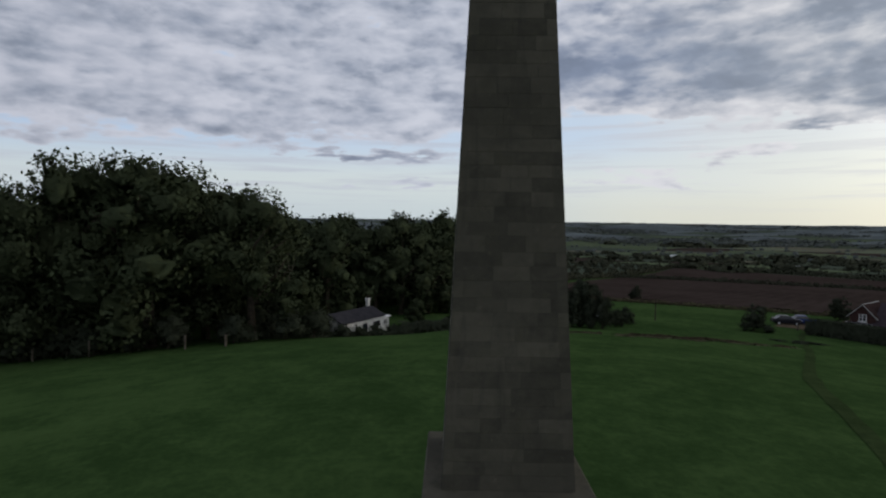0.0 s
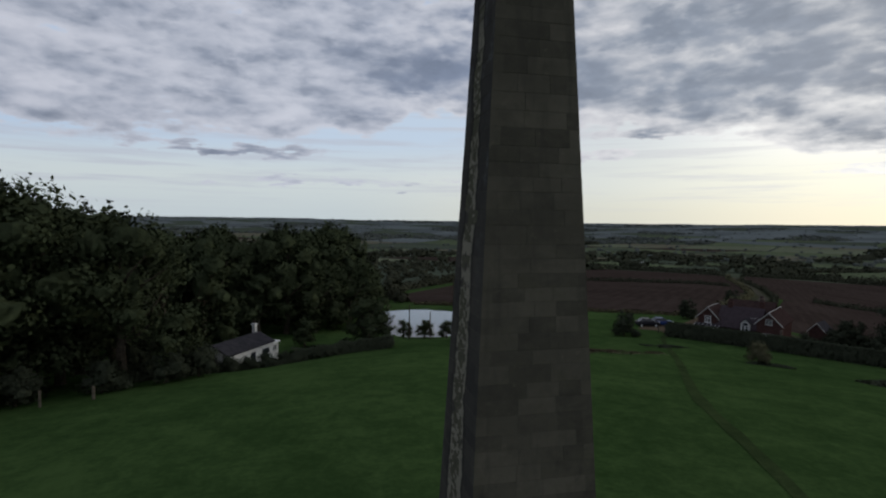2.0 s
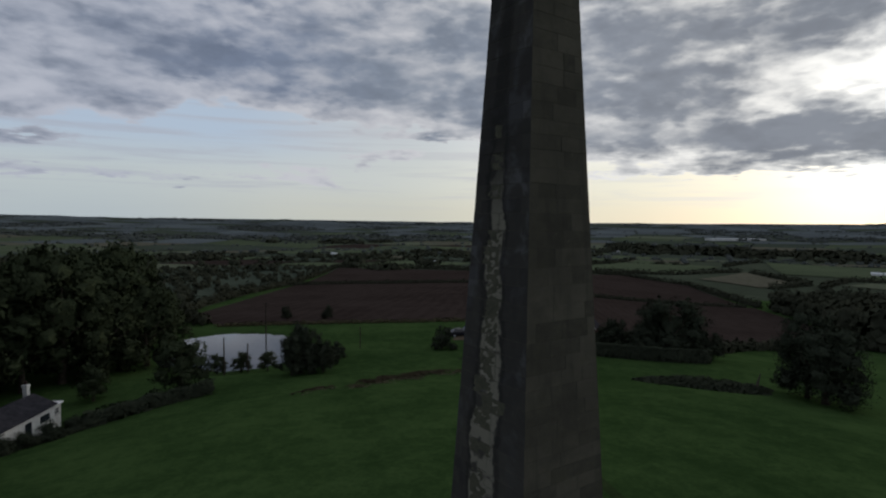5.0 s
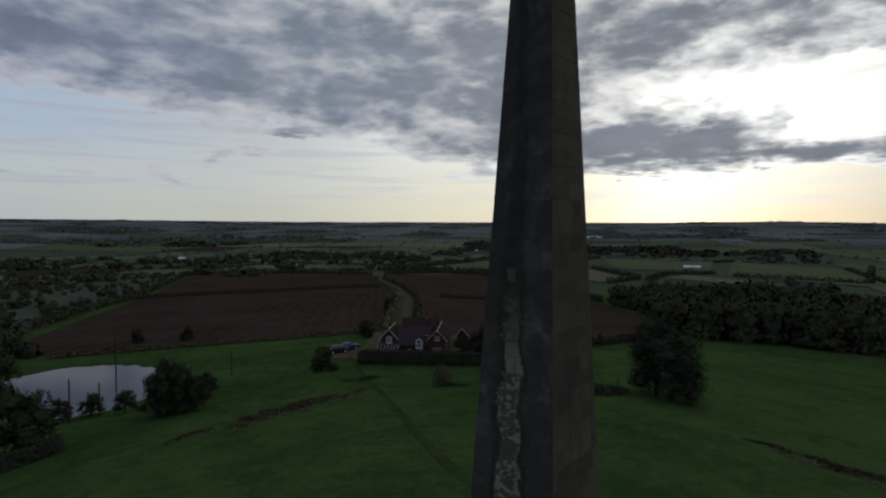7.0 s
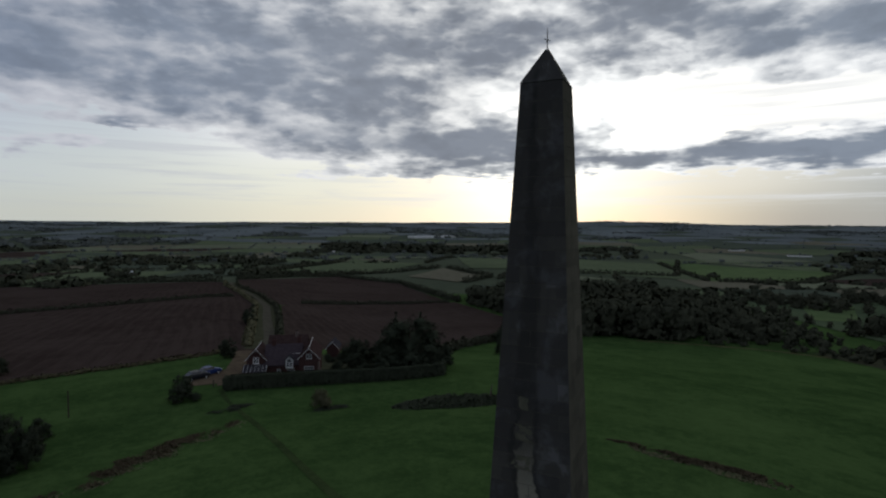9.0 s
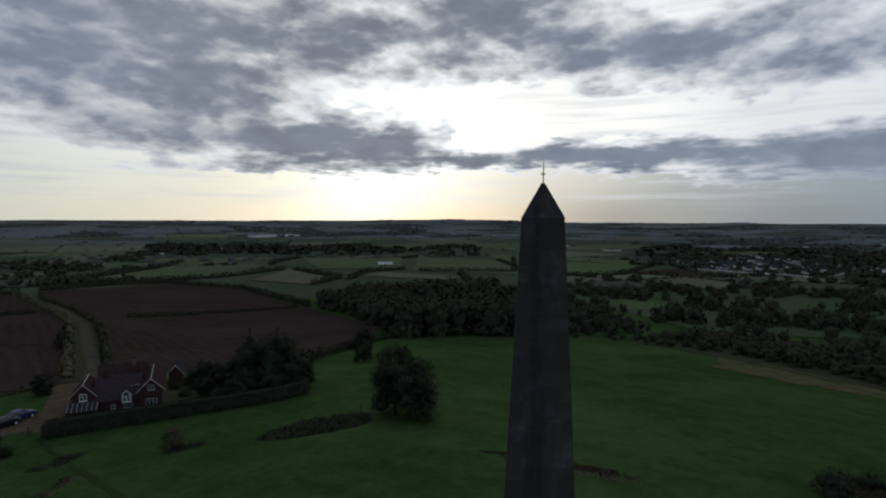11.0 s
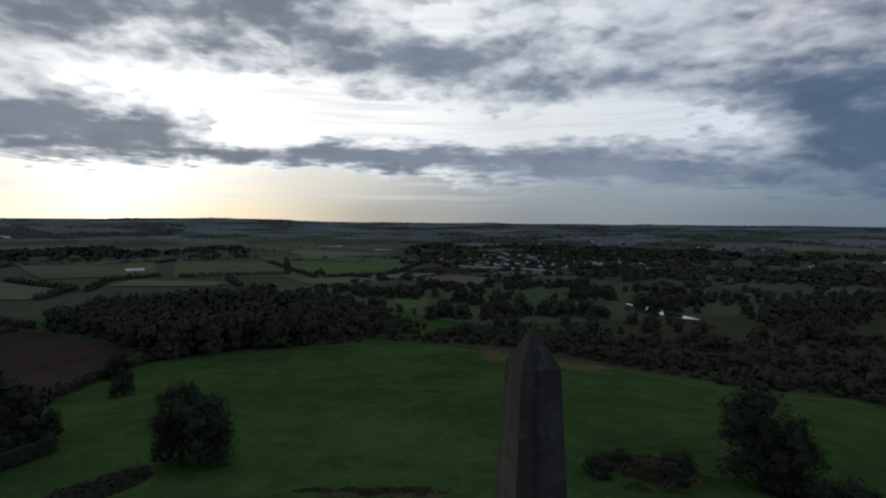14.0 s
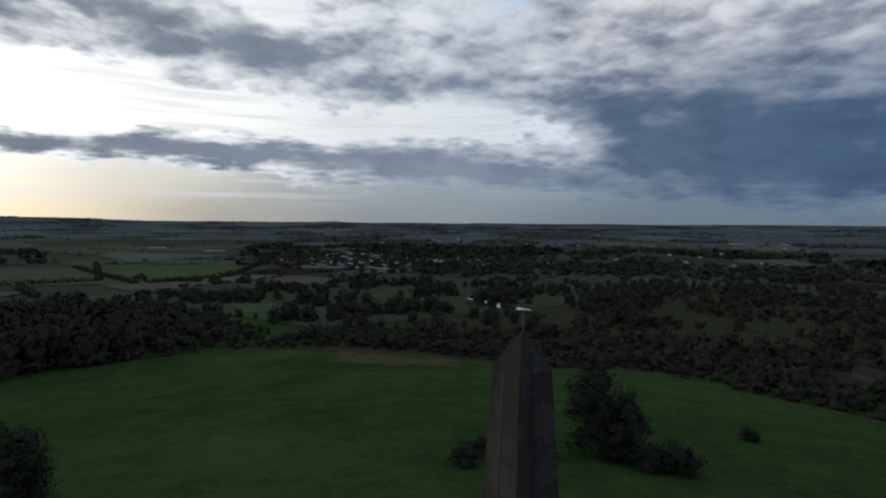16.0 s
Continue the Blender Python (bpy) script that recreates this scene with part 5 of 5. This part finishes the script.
    top = [(-0.60, -1.05, 1.38), (0.60, -1.05, 1.38), (0.60, 0.30, 1.38), (-0.60, 0.30, 1.38)]
    v = [bm.verts.new(p) for p in base + top]
    for i in range(4):
        bm.faces.new((v[i], v[(i + 1) % 4], v[4 + (i + 1) % 4], v[4 + i]))
    part("windows", bm, GLASS_DARK, car, "dark car windows")
    bm = bmesh.new()
    box(bm, -0.62, -1.08, 1.375, 0.62, 0.33, 1.44, 0.03)
    part("roof", bm, mat, car)
    for sx in (-1, 1):
        for yy in (-1.3, 1.32):
            bm = bmesh.new()
            rod(bm, (sx * 0.66, yy, 0.2), (sx * 0.87, yy, 0.2), 0.31, 0.31, 16)
            wheel = part("wheel", bm, TYRE, car, "black tyre")
            bm = bmesh.new()
            rod(bm, (sx * 0.86, yy, 0.2), (sx * 0.885, yy, 0.2), 0.19, 0.17, 12)
            part("rim", bm, METAL_ROOF, wheel, "silver wheel rim")
        bm = bmesh.new()
        box(bm, sx * 0.48 - 0.17, 2.02, 0.60, sx * 0.48 + 0.17, 2.14, 0.74, 0.02)
        part("headlight", bm, METAL_ROOF, car)
        bm = bmesh.new()
        box(bm, sx * 0.52 - 0.15, -2.12, 0.66, sx * 0.52 + 0.15, -2.03, 0.80, 0.02)
        part("tail_light", bm, TAIL_RED, car, "dark red tail light")
        bm = bmesh.new()
        box(bm, sx * 0.92 - 0.08, 0.72, 0.94, sx * 0.92 + 0.08, 0.84, 1.06, 0.03)
        part("mirror", bm, mat, car)
    for yy in (-2.1, 2.1):
        bm = bmesh.new()
        box(bm, -0.80, yy - 0.07, 0.26, 0.80, yy + 0.07, 0.48, 0.04)
        part("bumper", bm, TYRE, car, "dark plastic bumper")
    return car


make_car("car", 58.6, 78.4, 100, BLUE_PAINT, "blue saloon car parked on gravel")
make_car("car", 55.2, 77.6, 104, BLACK_PAINT, "black saloon car parked on gravel")


# ---- poles and posts ----
def pole(x, y, h, r, label, arms=0, name="utility_pole"):
    p = thing(name, on(x, y), 20, label, "pole", "poles by the pond")
    bm = bmesh.new()
    rod(bm, (0, 0, -0.4), (0, 0, h), r, r * 0.75, 10)
    part("shaft", bm, BARK, p)
    for i in range(arms):
        bm = bmesh.new()
        box(bm, -0.7, -0.05, h - 0.35 - 0.4 * i, 0.7, 0.05, h - 0.25 - 0.4 * i, 0.01)
        part("crossarm", bm, BARK, p)


pole(9.3, 71.0, 5.4, 0.11, "dark wooden pole before the pond")
pole(12.7, 71.6, 4.3, 0.11, "dark wooden pole before the pond")
pole(23.0, 98.0, 7.0, 0.13, "tall wooden utility pole behind the pond", 1)
pole(32.7, 75.9, 3.8, 0.10, "dark wooden pole on the pasture")
for i, (x, y, h) in enumerate(((-31.4, 31.6, 1.4), (-23.6, 32.2, 1.2), (-20.4, 32.8, 1.0), (-36.5, 32.0, 1.2))):
    p = thing("fence_post", on(x, y), rng.uniform(0, 90), "weathered wooden fence post at the wood's edge", "post", "fence posts along the wood")
    bm = bmesh.new()
    box(bm, -0.09, -0.08, -0.3, 0.09, 0.08, h, 0.02)
    part("post", bm, WOOD_GREY, p)
for x, y in ((52.4, 70.2), (54.0, 68.4), (57.0, 66.0)):
    p = thing("gate_post", on(x, y), 30, "wooden gate post beside the gravel drive", "post")
    bm = bmesh.new()
    box(bm, -0.1, -0.1, -0.3, 0.1, 0.1, 1.2, 0.02)
    part("post", bm, WOOD_GREY, p)
stump = thing("dead_trunk", on(65.2, 25.6), 40, "pale broken dead trunk in the nettles", "trunk")
bm = bmesh.new()
rod(bm, (0, 0, -0.3), (0.15, 0.1, 1.1), 0.22, 0.16, 9)
rod(bm, (0.15, 0.1, 1.1), (0.5, 0.3, 2.2), 0.15, 0.05, 7)
part("trunk", bm, WOOD_GREY, stump)

# ---- far woods, fields and hedges ----
def clear_of_farm(x, y):
    """Nothing grows on the farm building past the pasture, nor just before it."""
    return math.hypot(x - 72, y + 214) > 13 and math.hypot(x - 66, y + 199) > 8


def far_clumps(name, spots, mat, label, per=60, leaf=0.2, category="woodland", lobes=3, fine=2):
    """Distant trees as heaps of leaf sprays; spots: x, y, height, radius."""
    sp = np.array(spots)
    ground_z = np.array([height(a, b) for a, b in sp[:, :2]])
    n = len(sp) * per
    # each tree: a few rounded heads, with sprays over them
    heads = []
    for (x, y, tall, r), g in zip(sp, ground_z):
        heads.append((x, y, g + tall * 0.42, r * 0.82, tall * 0.44))
        if lobes > 1:                  # low skirts down to the ground
            heads.append((x, y, g + tall * 0.14, r * 0.95, tall * 0.24))
        for i in range(lobes):
            a, q = rng.uniform(0, 6.283), rng.uniform(0.34, 0.52)
            heads.append((x + math.cos(a) * r * (1.05 - q), y + math.sin(a) * r * (1.05 - q), g + tall * rng.uniform(0.35, 0.86 - q * 0.35), r * q, min(r * q, tall * 0.3)))
    heads = np.array(heads)
    w = heads[:, 3] ** 2
    k = rng.choice(len(heads), n, p=w / w.sum())
    d = rng.normal(size=(n, 3))
    d[:, 2] = np.abs(d[:, 2]) - 0.35
    d /= np.linalg.norm(d, axis=1)[:, None]
    c = heads[k, :3] + d * heads[k][:, [3, 3, 4]] * rng.uniform(0.70, 1.12, n)[:, None]
    s = leaf * heads[k, 3] * (0.6 + 0.6 * rng.random(n))
    me = leaf_mesh(name, c, s, mat, d, core=heaps(heads, fine, 0.70 if fine > 1 else 1.0, None, False, 0.14 if fine > 1 else 0.0), up=0.8)
    return tagged(new(name, me), label, category, kind="stuff")


EAST_WOOD = [(214, 54), (246, 76), (300, 112), (346, 152), (398, 130), (382, 40), (340, -48), (262, -56), (229, -30), (226, 20)]
BELT = [(226, -34), (208, -68), (182, -92), (150, -106), (118, -118), (108, -147), (75, -142), (42, -147), (10, -150), (0, -190), (60, -255), (120, -240), (190, -180), (262, -80)]
CREST = [(60, 10), (70, 15), (78, 18), (86, 20.5), (90, 17), (95, 12), (98, 8), (106, 6)]      # treetop height by bearing
spots = []
for x, y in scatter(EAST_WOOD, 8.0, 12000):
    tall = float(np.interp(math.degrees(math.atan2(x, y)), [c[0] for c in CREST], [c[1] for c in CREST])) * (0.9 + 0.45 * noise.noise((x / 22, y / 22, 3.0))) + rng.uniform(-2, 2)
    spots.append((x, y, max(4.0, tall), max(4.0, tall) * rng.uniform(0.34, 0.5)))
for x, y in scatter(BELT, 5.6, 9000):
    if not clear_of_farm(x, y):
        continue
    tall = max(2.2, 4.6 + 5.4 * noise.noise((x / 16, y / 16, 6.0)) + rng.uniform(-1.5, 2))
    spots.append((x, y, tall, tall * rng.uniform(0.36, 0.6)))
for x, y, tall in ((244, -141, 8), (250, -148, 9.5), (240, -131, 7), (263, -137, 9), (312, -146, 12), (320, -154, 13), (306, -160, 10), (352, -119, 8), (345, -126, 9), (290, -98, 7), (284, -106, 8), (236, -190, 9), (228, -198, 10), (262, -205, 7), (206, -176, 9)):
    spots.append((x, y, tall, tall * 0.42))
far_clumps("east_wood", spots, LEAF_FAR, "dark mixed woodland beyond the pasture", 130, 0.19, lobes=5)
spots = []
for x, y in scatter([(2, 120), (10, 146), (44, 216), (78, 272), (186, 466), (90, 560), (-120, 520), (-140, 150), (-30, 165)], 9, 8000):
    thicket = noise.noise((x / 45, y / 45, 2.0)) + 0.5 * noise.noise((x / 16, y / 16, 5.0))
    if thicket > -0.25 or x < -20:
        tall = rng.uniform(2.5, 6) + 4.0 * smooth01(0, -60, x)
        spots.append((x, y, tall, tall * rng.uniform(0.45, 0.7)))
far_clumps("north_thicket", spots, LEAF_FAR, "dark bushes and thickets on the slope behind the pond", 70, 0.2)
VALE_WOOD = [(128, -156), (190, -190), (240, -276), (300, -330), (476, -462), (400, -560), (226, -668), (60, -620), (-10, -420), (20, -250), (60, -262)]
spots = []
for x, y in scatter(VALE_WOOD, 10.5, 9000):
    if clear_of_farm(x, y) and math.hypot((x - 232) / 62, (y + 312) / 34) > 1 and noise.noise((x / 60, y / 60, 12.0)) > -0.24:
        tall = rng.uniform(6, 11) + 4 * noise.noise((x / 30, y / 30, 2.0))
        spots.append((x, y, tall, tall * rng.uniform(0.36, 0.56)))
far_clumps("vale_wood", spots, LEAF_FAR, "dark trees and copses on the vale floor", 60, 0.22)

brush = [(x, y, rng.uniform(1.8, 3.6), rng.uniform(2.2, 3.6)) for x, y in scatter(BELT, 4.6, 9000) if rng.random() < 0.75 and clear_of_farm(x, y)]
far_clumps("undergrowth", brush, LEAF_FAR, "dull green undergrowth below the belt of trees", 22, 0.2, "undergrowth", 0)

# parkland with a lake
drape("belt_floor", [(228, -40), (118, -124), (40, -260), (270, -100)], VERGE, 30, 30, 0.06, "rough dull grass under the belt of trees", 1.0, "grass")
drape("vale_meadow", [(118, -150), (250, -110), (440, -540), (-20, -600)], VERGE, 40, 50, 0.12, "dull green meadow on the vale floor")
drape("parkland", [(262, -85), (470, -20), (620, -260), (330, -430)], PARK, 30, 30, 0.2, "green parkland with scattered trees")
pool("lake", (305, -239, height(305, -239) + 0.9), 46, 7.0, WATER, "narrow bright lake in the parkland", 80, 0.6)
spots = []
for x, y in scatter([(240, -90), (460, -10), (640, -260), (340, -450), (180, -260)], 11, 5000):
    thickets = 1.3 * noise.noise((x / 55, y / 55, 0)) + 0.35 * noise.noise((x / 16, y / 16, 4.0))
    if math.hypot((x - 290) / 66, (y + 226) / 30) > 1 and (thickets > (0.10 if y > -330 else -0.2) or rng.random() < 0.05):
        tall = rng.uniform(5, 10) + (4 if thickets > 0.2 else 0)
        spots.append((x, y, tall, tall * rng.uniform(0.36, 0.55)))
far_clumps("parkland_trees", spots, LEAF_FAR, "scattered dark parkland trees", 110, 0.24)

far_clumps("lakeside_bushes", [(258 + 95 * i / 26 + rng.uniform(-14, -8), -226 + rng.uniform(-2, 2), rng.uniform(1.2, 2.9), rng.uniform(1.2, 2.4)) for i in range(27)], LEAF_FAR, "low dark bushes along the lake's shore", 24, 0.2, "bushes")
ribbon("dry_verge", [(216, 20), (224, -28), (218, -54), (200, -64), (180, -82), (146, -96), (116, -104), (106, -120), (104, -140), (75, -137), (42, -142), (12, -146)], 2.2, DRY, 0.12, "tan dry grass verge along the pasture's edge", ragged=0.8)

drape("dry_patch", [(168, -57), (190, -67), (146, -94), (136, -86)], DRY, 40, 40, 0.14, "patch of tan dry grass beside the scrub", 7.0, "grass")

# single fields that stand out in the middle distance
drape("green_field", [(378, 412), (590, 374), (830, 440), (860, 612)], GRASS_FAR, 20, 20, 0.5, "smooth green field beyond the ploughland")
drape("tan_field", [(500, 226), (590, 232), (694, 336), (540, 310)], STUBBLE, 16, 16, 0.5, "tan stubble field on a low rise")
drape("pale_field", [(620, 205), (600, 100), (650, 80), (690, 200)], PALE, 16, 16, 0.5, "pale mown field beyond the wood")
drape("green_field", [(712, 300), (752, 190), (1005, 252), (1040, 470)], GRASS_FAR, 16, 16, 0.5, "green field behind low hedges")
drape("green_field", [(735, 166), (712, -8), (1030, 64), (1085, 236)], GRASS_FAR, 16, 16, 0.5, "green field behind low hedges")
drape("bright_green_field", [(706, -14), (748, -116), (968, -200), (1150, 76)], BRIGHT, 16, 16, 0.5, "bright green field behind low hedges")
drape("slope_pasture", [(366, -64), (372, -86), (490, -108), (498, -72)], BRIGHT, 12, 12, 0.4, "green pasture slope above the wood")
for pts in ([(372, 408), (590, 366), (700, 345)], [(390, 424), (860, 620)], [(838, 440), (1040, 478)], [(702, -10), (1030, 66)], [(704, -20), (746, -122), (968, -206)], [(500, 218), (592, 224), (698, 330)], [(570, 205), (690, 224), (748, 184)], [(735, 160), (768, 26), (1140, 40)], [(585, 70), (700, 96)], [(1008, 250), (1100, 240)]):
    hedge("vale_hedge", pts, 7, 4.5, LEAF_FAR, "dark hedgerow between vale fields", 3.2, 1.3, wild=0.9)

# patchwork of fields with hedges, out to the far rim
kinds = [(GRASS_FAR, "green far pasture"), (STUBBLE, "pale stubble field"), (PALE, "pale green crop field"), (DUSK, "grey green field"), (PLOUGH, "brown tilled field"), (HAZE_PALE, "field on the far slopes, paled with painted haze"), (HAZE_GREY, "field on the far slopes, greyed with painted haze")]
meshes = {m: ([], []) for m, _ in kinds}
hedge_spots, wood_spots = [], []


def corner(i, j, size):
    rnd = random.Random(i * 7919 + j * 104729)
    x, y = (i + rnd.uniform(-.3, .3)) * size, (j + rnd.uniform(-.3, .3)) * size
    c, s = math.cos(0.55), math.sin(0.55)
    return Vector((x * c - y * s, x * s + y * c))


def in_hole(p):
    r, az = p.length, math.degrees(math.atan2(p.x, p.y))
    if r < 430 or r > 4500 or az < -75 or az > 172:
        return True
    if inside([(10, 110), (90, 70), (250, 60), (490, 260), (500, 385), (330, 385), (195, 490)], p.x, p.y):
        return True
    if inside([(390, 480), (600, 350), (480, 290), (545, 205), (575, 75), (700, -20), (745, -130), (980, -215), (1160, 70), (1100, 245), (1060, 490), (840, 480), (630, 625)], p.x, p.y):
        return True
    return inside([(200, -40), (480, 0), (660, -260), (490, -480), (240, -690), (-20, -620), (20, -230)], p.x, p.y)


for size, lo, hi in ((105, 430, 1250), (210, 1250, 4500)):
    n = int(hi / size) + 2
    for i in range(-n, n):
        for j in range(-n, n):
            q = [corner(i, j, size), corner(i + 1, j, size), corner(i + 1, j + 1, size), corner(i, j + 1, size)]
            mid = (q[0] + q[1] + q[2] + q[3]) / 4
            r, az = mid.length, math.degrees(math.atan2(mid.x, mid.y))
            if not lo <= r < hi or in_hole(mid):
                continue
            rnd = random.Random(i * 31 + j * 1009 + size)
            town = 100 < az < 150 and 900 < r < 2600
            wood = (town and rnd.random() < 0.35) or noise.noise((mid.x / 520, mid.y / 520, 8.0)) > (0.22 if not (az > 118 and r < 1400) else -0.05) or rnd.random() < 0.06
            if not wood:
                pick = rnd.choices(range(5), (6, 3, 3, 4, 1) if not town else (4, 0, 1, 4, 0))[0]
                # past 1500 m more and more fields take the haze-coloured materials
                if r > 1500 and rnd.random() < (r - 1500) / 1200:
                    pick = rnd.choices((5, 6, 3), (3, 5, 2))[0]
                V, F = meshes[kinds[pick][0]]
                base, m = len(V), 8
                for a in range(m + 1):
                    for b in range(m + 1):
                        p = q[0].lerp(q[1], a / m).lerp(q[3].lerp(q[2], a / m), b / m)
                        p = mid + (p - mid) * 0.985
                        V.append((p.x, p.y, height(p.x, p.y) + 0.3 + 0.0006 * p.length))
                for a in range(m):
                    for b in range(m):
                        k = base + a * (m + 1) + b
                        F.append((k, k + m + 1, k + m + 2, k + 1))
            else:
                for _ in range(int(14 if r < 1250 else 22)):
                    u, v = rnd.random(), rnd.random()
                    p = q[0].lerp(q[1], u).lerp(q[3].lerp(q[2], u), v)
                    wood_spots.append((p.x, p.y, rnd.uniform(8, 13) if r < 3000 else rnd.uniform(4, 7), size * rnd.uniform(0.07, 0.12)))
            for a, b in ((q[0], q[1]), (q[0], q[3])):
                if rnd.random() < 0.12:
                    continue
                k = int((b - a).length / (9 if size < 200 else 36))
                for s in range(k):
                    if rnd.random() < 0.08:
                        continue
                    p = a.lerp(b, (s + rnd.random()) / k)
                    tall = rnd.random() < 0.28
                    hedge_spots.append((p.x, p.y, rnd.uniform(6, 11) if tall else rnd.uniform(2.0, 3.6), rnd.uniform(5, 9) if tall or size > 200 else rnd.uniform(3.5, 5.5)))
FIELD_NAMES = ("far_pastures", "stubble_fields", "crop_fields", "grey_fields", "tilled_fields", "slope_crops", "slope_fields")
for (m, text), nm in zip(kinds, FIELD_NAMES):
    V, F = meshes[m]
    tagged(mesh_object(nm, V, F, m, smooth=True), text + "s of the wide vale" if "slopes" not in text else text, "field", kind="structure")
near_h = [q for q in hedge_spots if math.hypot(q[0], q[1]) < 1000]
far_h = [q for q in hedge_spots if math.hypot(q[0], q[1]) >= 1000]
# distant_hedges and slope_woods carry painted haze in their leaf colour
far_clumps("distant_hedges", far_h, LEAF_HAZE, "hedgerows on the far slopes, paled with painted haze", 2, 0.3, "hedge", 0, 1)
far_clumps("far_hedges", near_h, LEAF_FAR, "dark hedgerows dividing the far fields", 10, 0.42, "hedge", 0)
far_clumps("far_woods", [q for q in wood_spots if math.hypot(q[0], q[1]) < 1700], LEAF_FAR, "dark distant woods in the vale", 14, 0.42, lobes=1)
far_clumps("slope_woods", [q for q in wood_spots if math.hypot(q[0], q[1]) >= 1700], LEAF_HAZE, "distant woods on the far slopes, greyed with painted haze", 6, 0.3, lobes=0, fine=1)

# ---- far buildings ----
def far_house(x, y, turn, wide, deep, high, roof_mat, wall_mat, label, name="far_house", pitched=True, pattern={}):
    """A distant building with walls and roof; alike ones share their meshes."""
    key = (pitched, roof_mat.name, wall_mat.name)
    m = pose(x, y, height(x, y) - 0.3, 0, 0, turn)
    if key in pattern:
        ob = copy_thing(pattern[key], m)
    else:
        ob = new(name)
        ob.matrix_basis = m
        bm = bmesh.new()
        if pitched:
            gable_walls(bm, -0.5, 0.5, -0.5, 0.5, 0.0, 0.62, 1.0, axis="x")
        else:
            box(bm, -0.5, -0.5, 0.0, 0.5, 0.5, 0.9)
        part("wall", bm, wall_mat, ob)
        bm = bmesh.new()
        if pitched:
            gable_roof(bm, -0.5, 0.5, -0.5, 0.5, 0.62, 1.0, 0.03, 0.03, axis="x")
        else:
            box(bm, -0.51, -0.51, 0.9, 0.51, 0.51, 1.0)
        part("roof", bm, roof_mat, ob)
        pattern[key] = ob
    ob.name = name
    ob.scale = (wide, deep, high)
    return tagged(ob, label, "building", "buildings of the far town" if name == "far_house" else "")


far_house(2085, 1060, 62, 60, 210, 9, METAL_ROOF, RENDER_WHITE, "long low white warehouse far across the vale", "warehouse", False)
rt = random.Random(12)


def at_bearing(az, r):
    a = radians(az)
    return r * math.sin(a), r * math.cos(a)


for k in range(34):        # a terrace facing the pasture
    x, y = at_bearing(106.4 + k * 0.27, 920 - k * 1.4 + rt.uniform(-8, 8))
    far_house(x, y, 100 + rt.uniform(-12, 12), rt.uniform(6, 9), rt.uniform(5, 7), rt.uniform(4, 5.2), rt.choice((SLATE, TILE)), RENDER_WHITE, "small white house in a row of the far town")
for k in range(60):        # the middle of the town
    x, y = at_bearing(rt.gauss(112.5, 2.4), rt.uniform(1180, 1400))
    far_house(x, y, rt.uniform(60, 130), rt.uniform(9, 20), rt.uniform(7, 10), rt.uniform(5, 8), rt.choice((SLATE, TILE)), rt.choice((RENDER_WHITE, RENDER_WHITE, BRICK)), "pale house in the middle of the far town")
for k in range(90):        # scattered outskirts
    x, y = at_bearing(rt.uniform(104, 156), rt.uniform(1000, 2400))
    far_house(x, y, rt.uniform(0, 180), rt.uniform(8, 16), rt.uniform(7, 10), rt.uniform(5, 8), rt.choice((SLATE, TILE)), rt.choice((RENDER_WHITE, BRICK)), "scattered house on the town's outskirts")
for k in range(56):        # the near side of the town, among trees
    x, y = at_bearing(rt.uniform(105, 126), rt.uniform(930, 1160))
    far_house(x, y, rt.uniform(70, 130), rt.uniform(7, 12), rt.uniform(6, 8), rt.uniform(6, 9), SLATE, RENDER_WHITE, "white house among trees at the town's near side")
for az, r, w, dp in ((119.5, 1640, 70, 22), (120.6, 1660, 40, 30), (131, 1085, 60, 40), (134, 1090, 90, 14), (73.8, 852, 14, 8), (74.6, 856, 12, 8), (32.2, 596, 12, 9), (33.2, 604, 9, 8), (22.8, 975, 16, 9), (8.3, 850, 16, 8), (9.3, 856, 12, 8), (52, 1350, 50, 20), (58, 1500, 30, 14), (98, 1500, 60, 20), (93, 1700, 50, 20), (150, 2300, 90, 40), (154, 2350, 120, 40)):
    x, y = at_bearing(az, r)
    far_house(x, y, az * 7 % 60 + 70, w * 0.8, dp * 0.7, 5, METAL_ROOF if w < 30 else SLATE, RENDER_WHITE, "pale farm or works building in the vale", "far_building", w < 30)
# brick house below the wood, past the pasture
far_house(70, -213, 150, 12, 6, 5.0, SLATE_RED, OLD_BRICK, "brick house among trees past the pasture", "far_building")

# single stones of the obelisk
for vs, fs, mat, raw in singles:
    mesh_object("stone", vs, fs, mat, obelisk, "pale spalled stone" if raw else "")
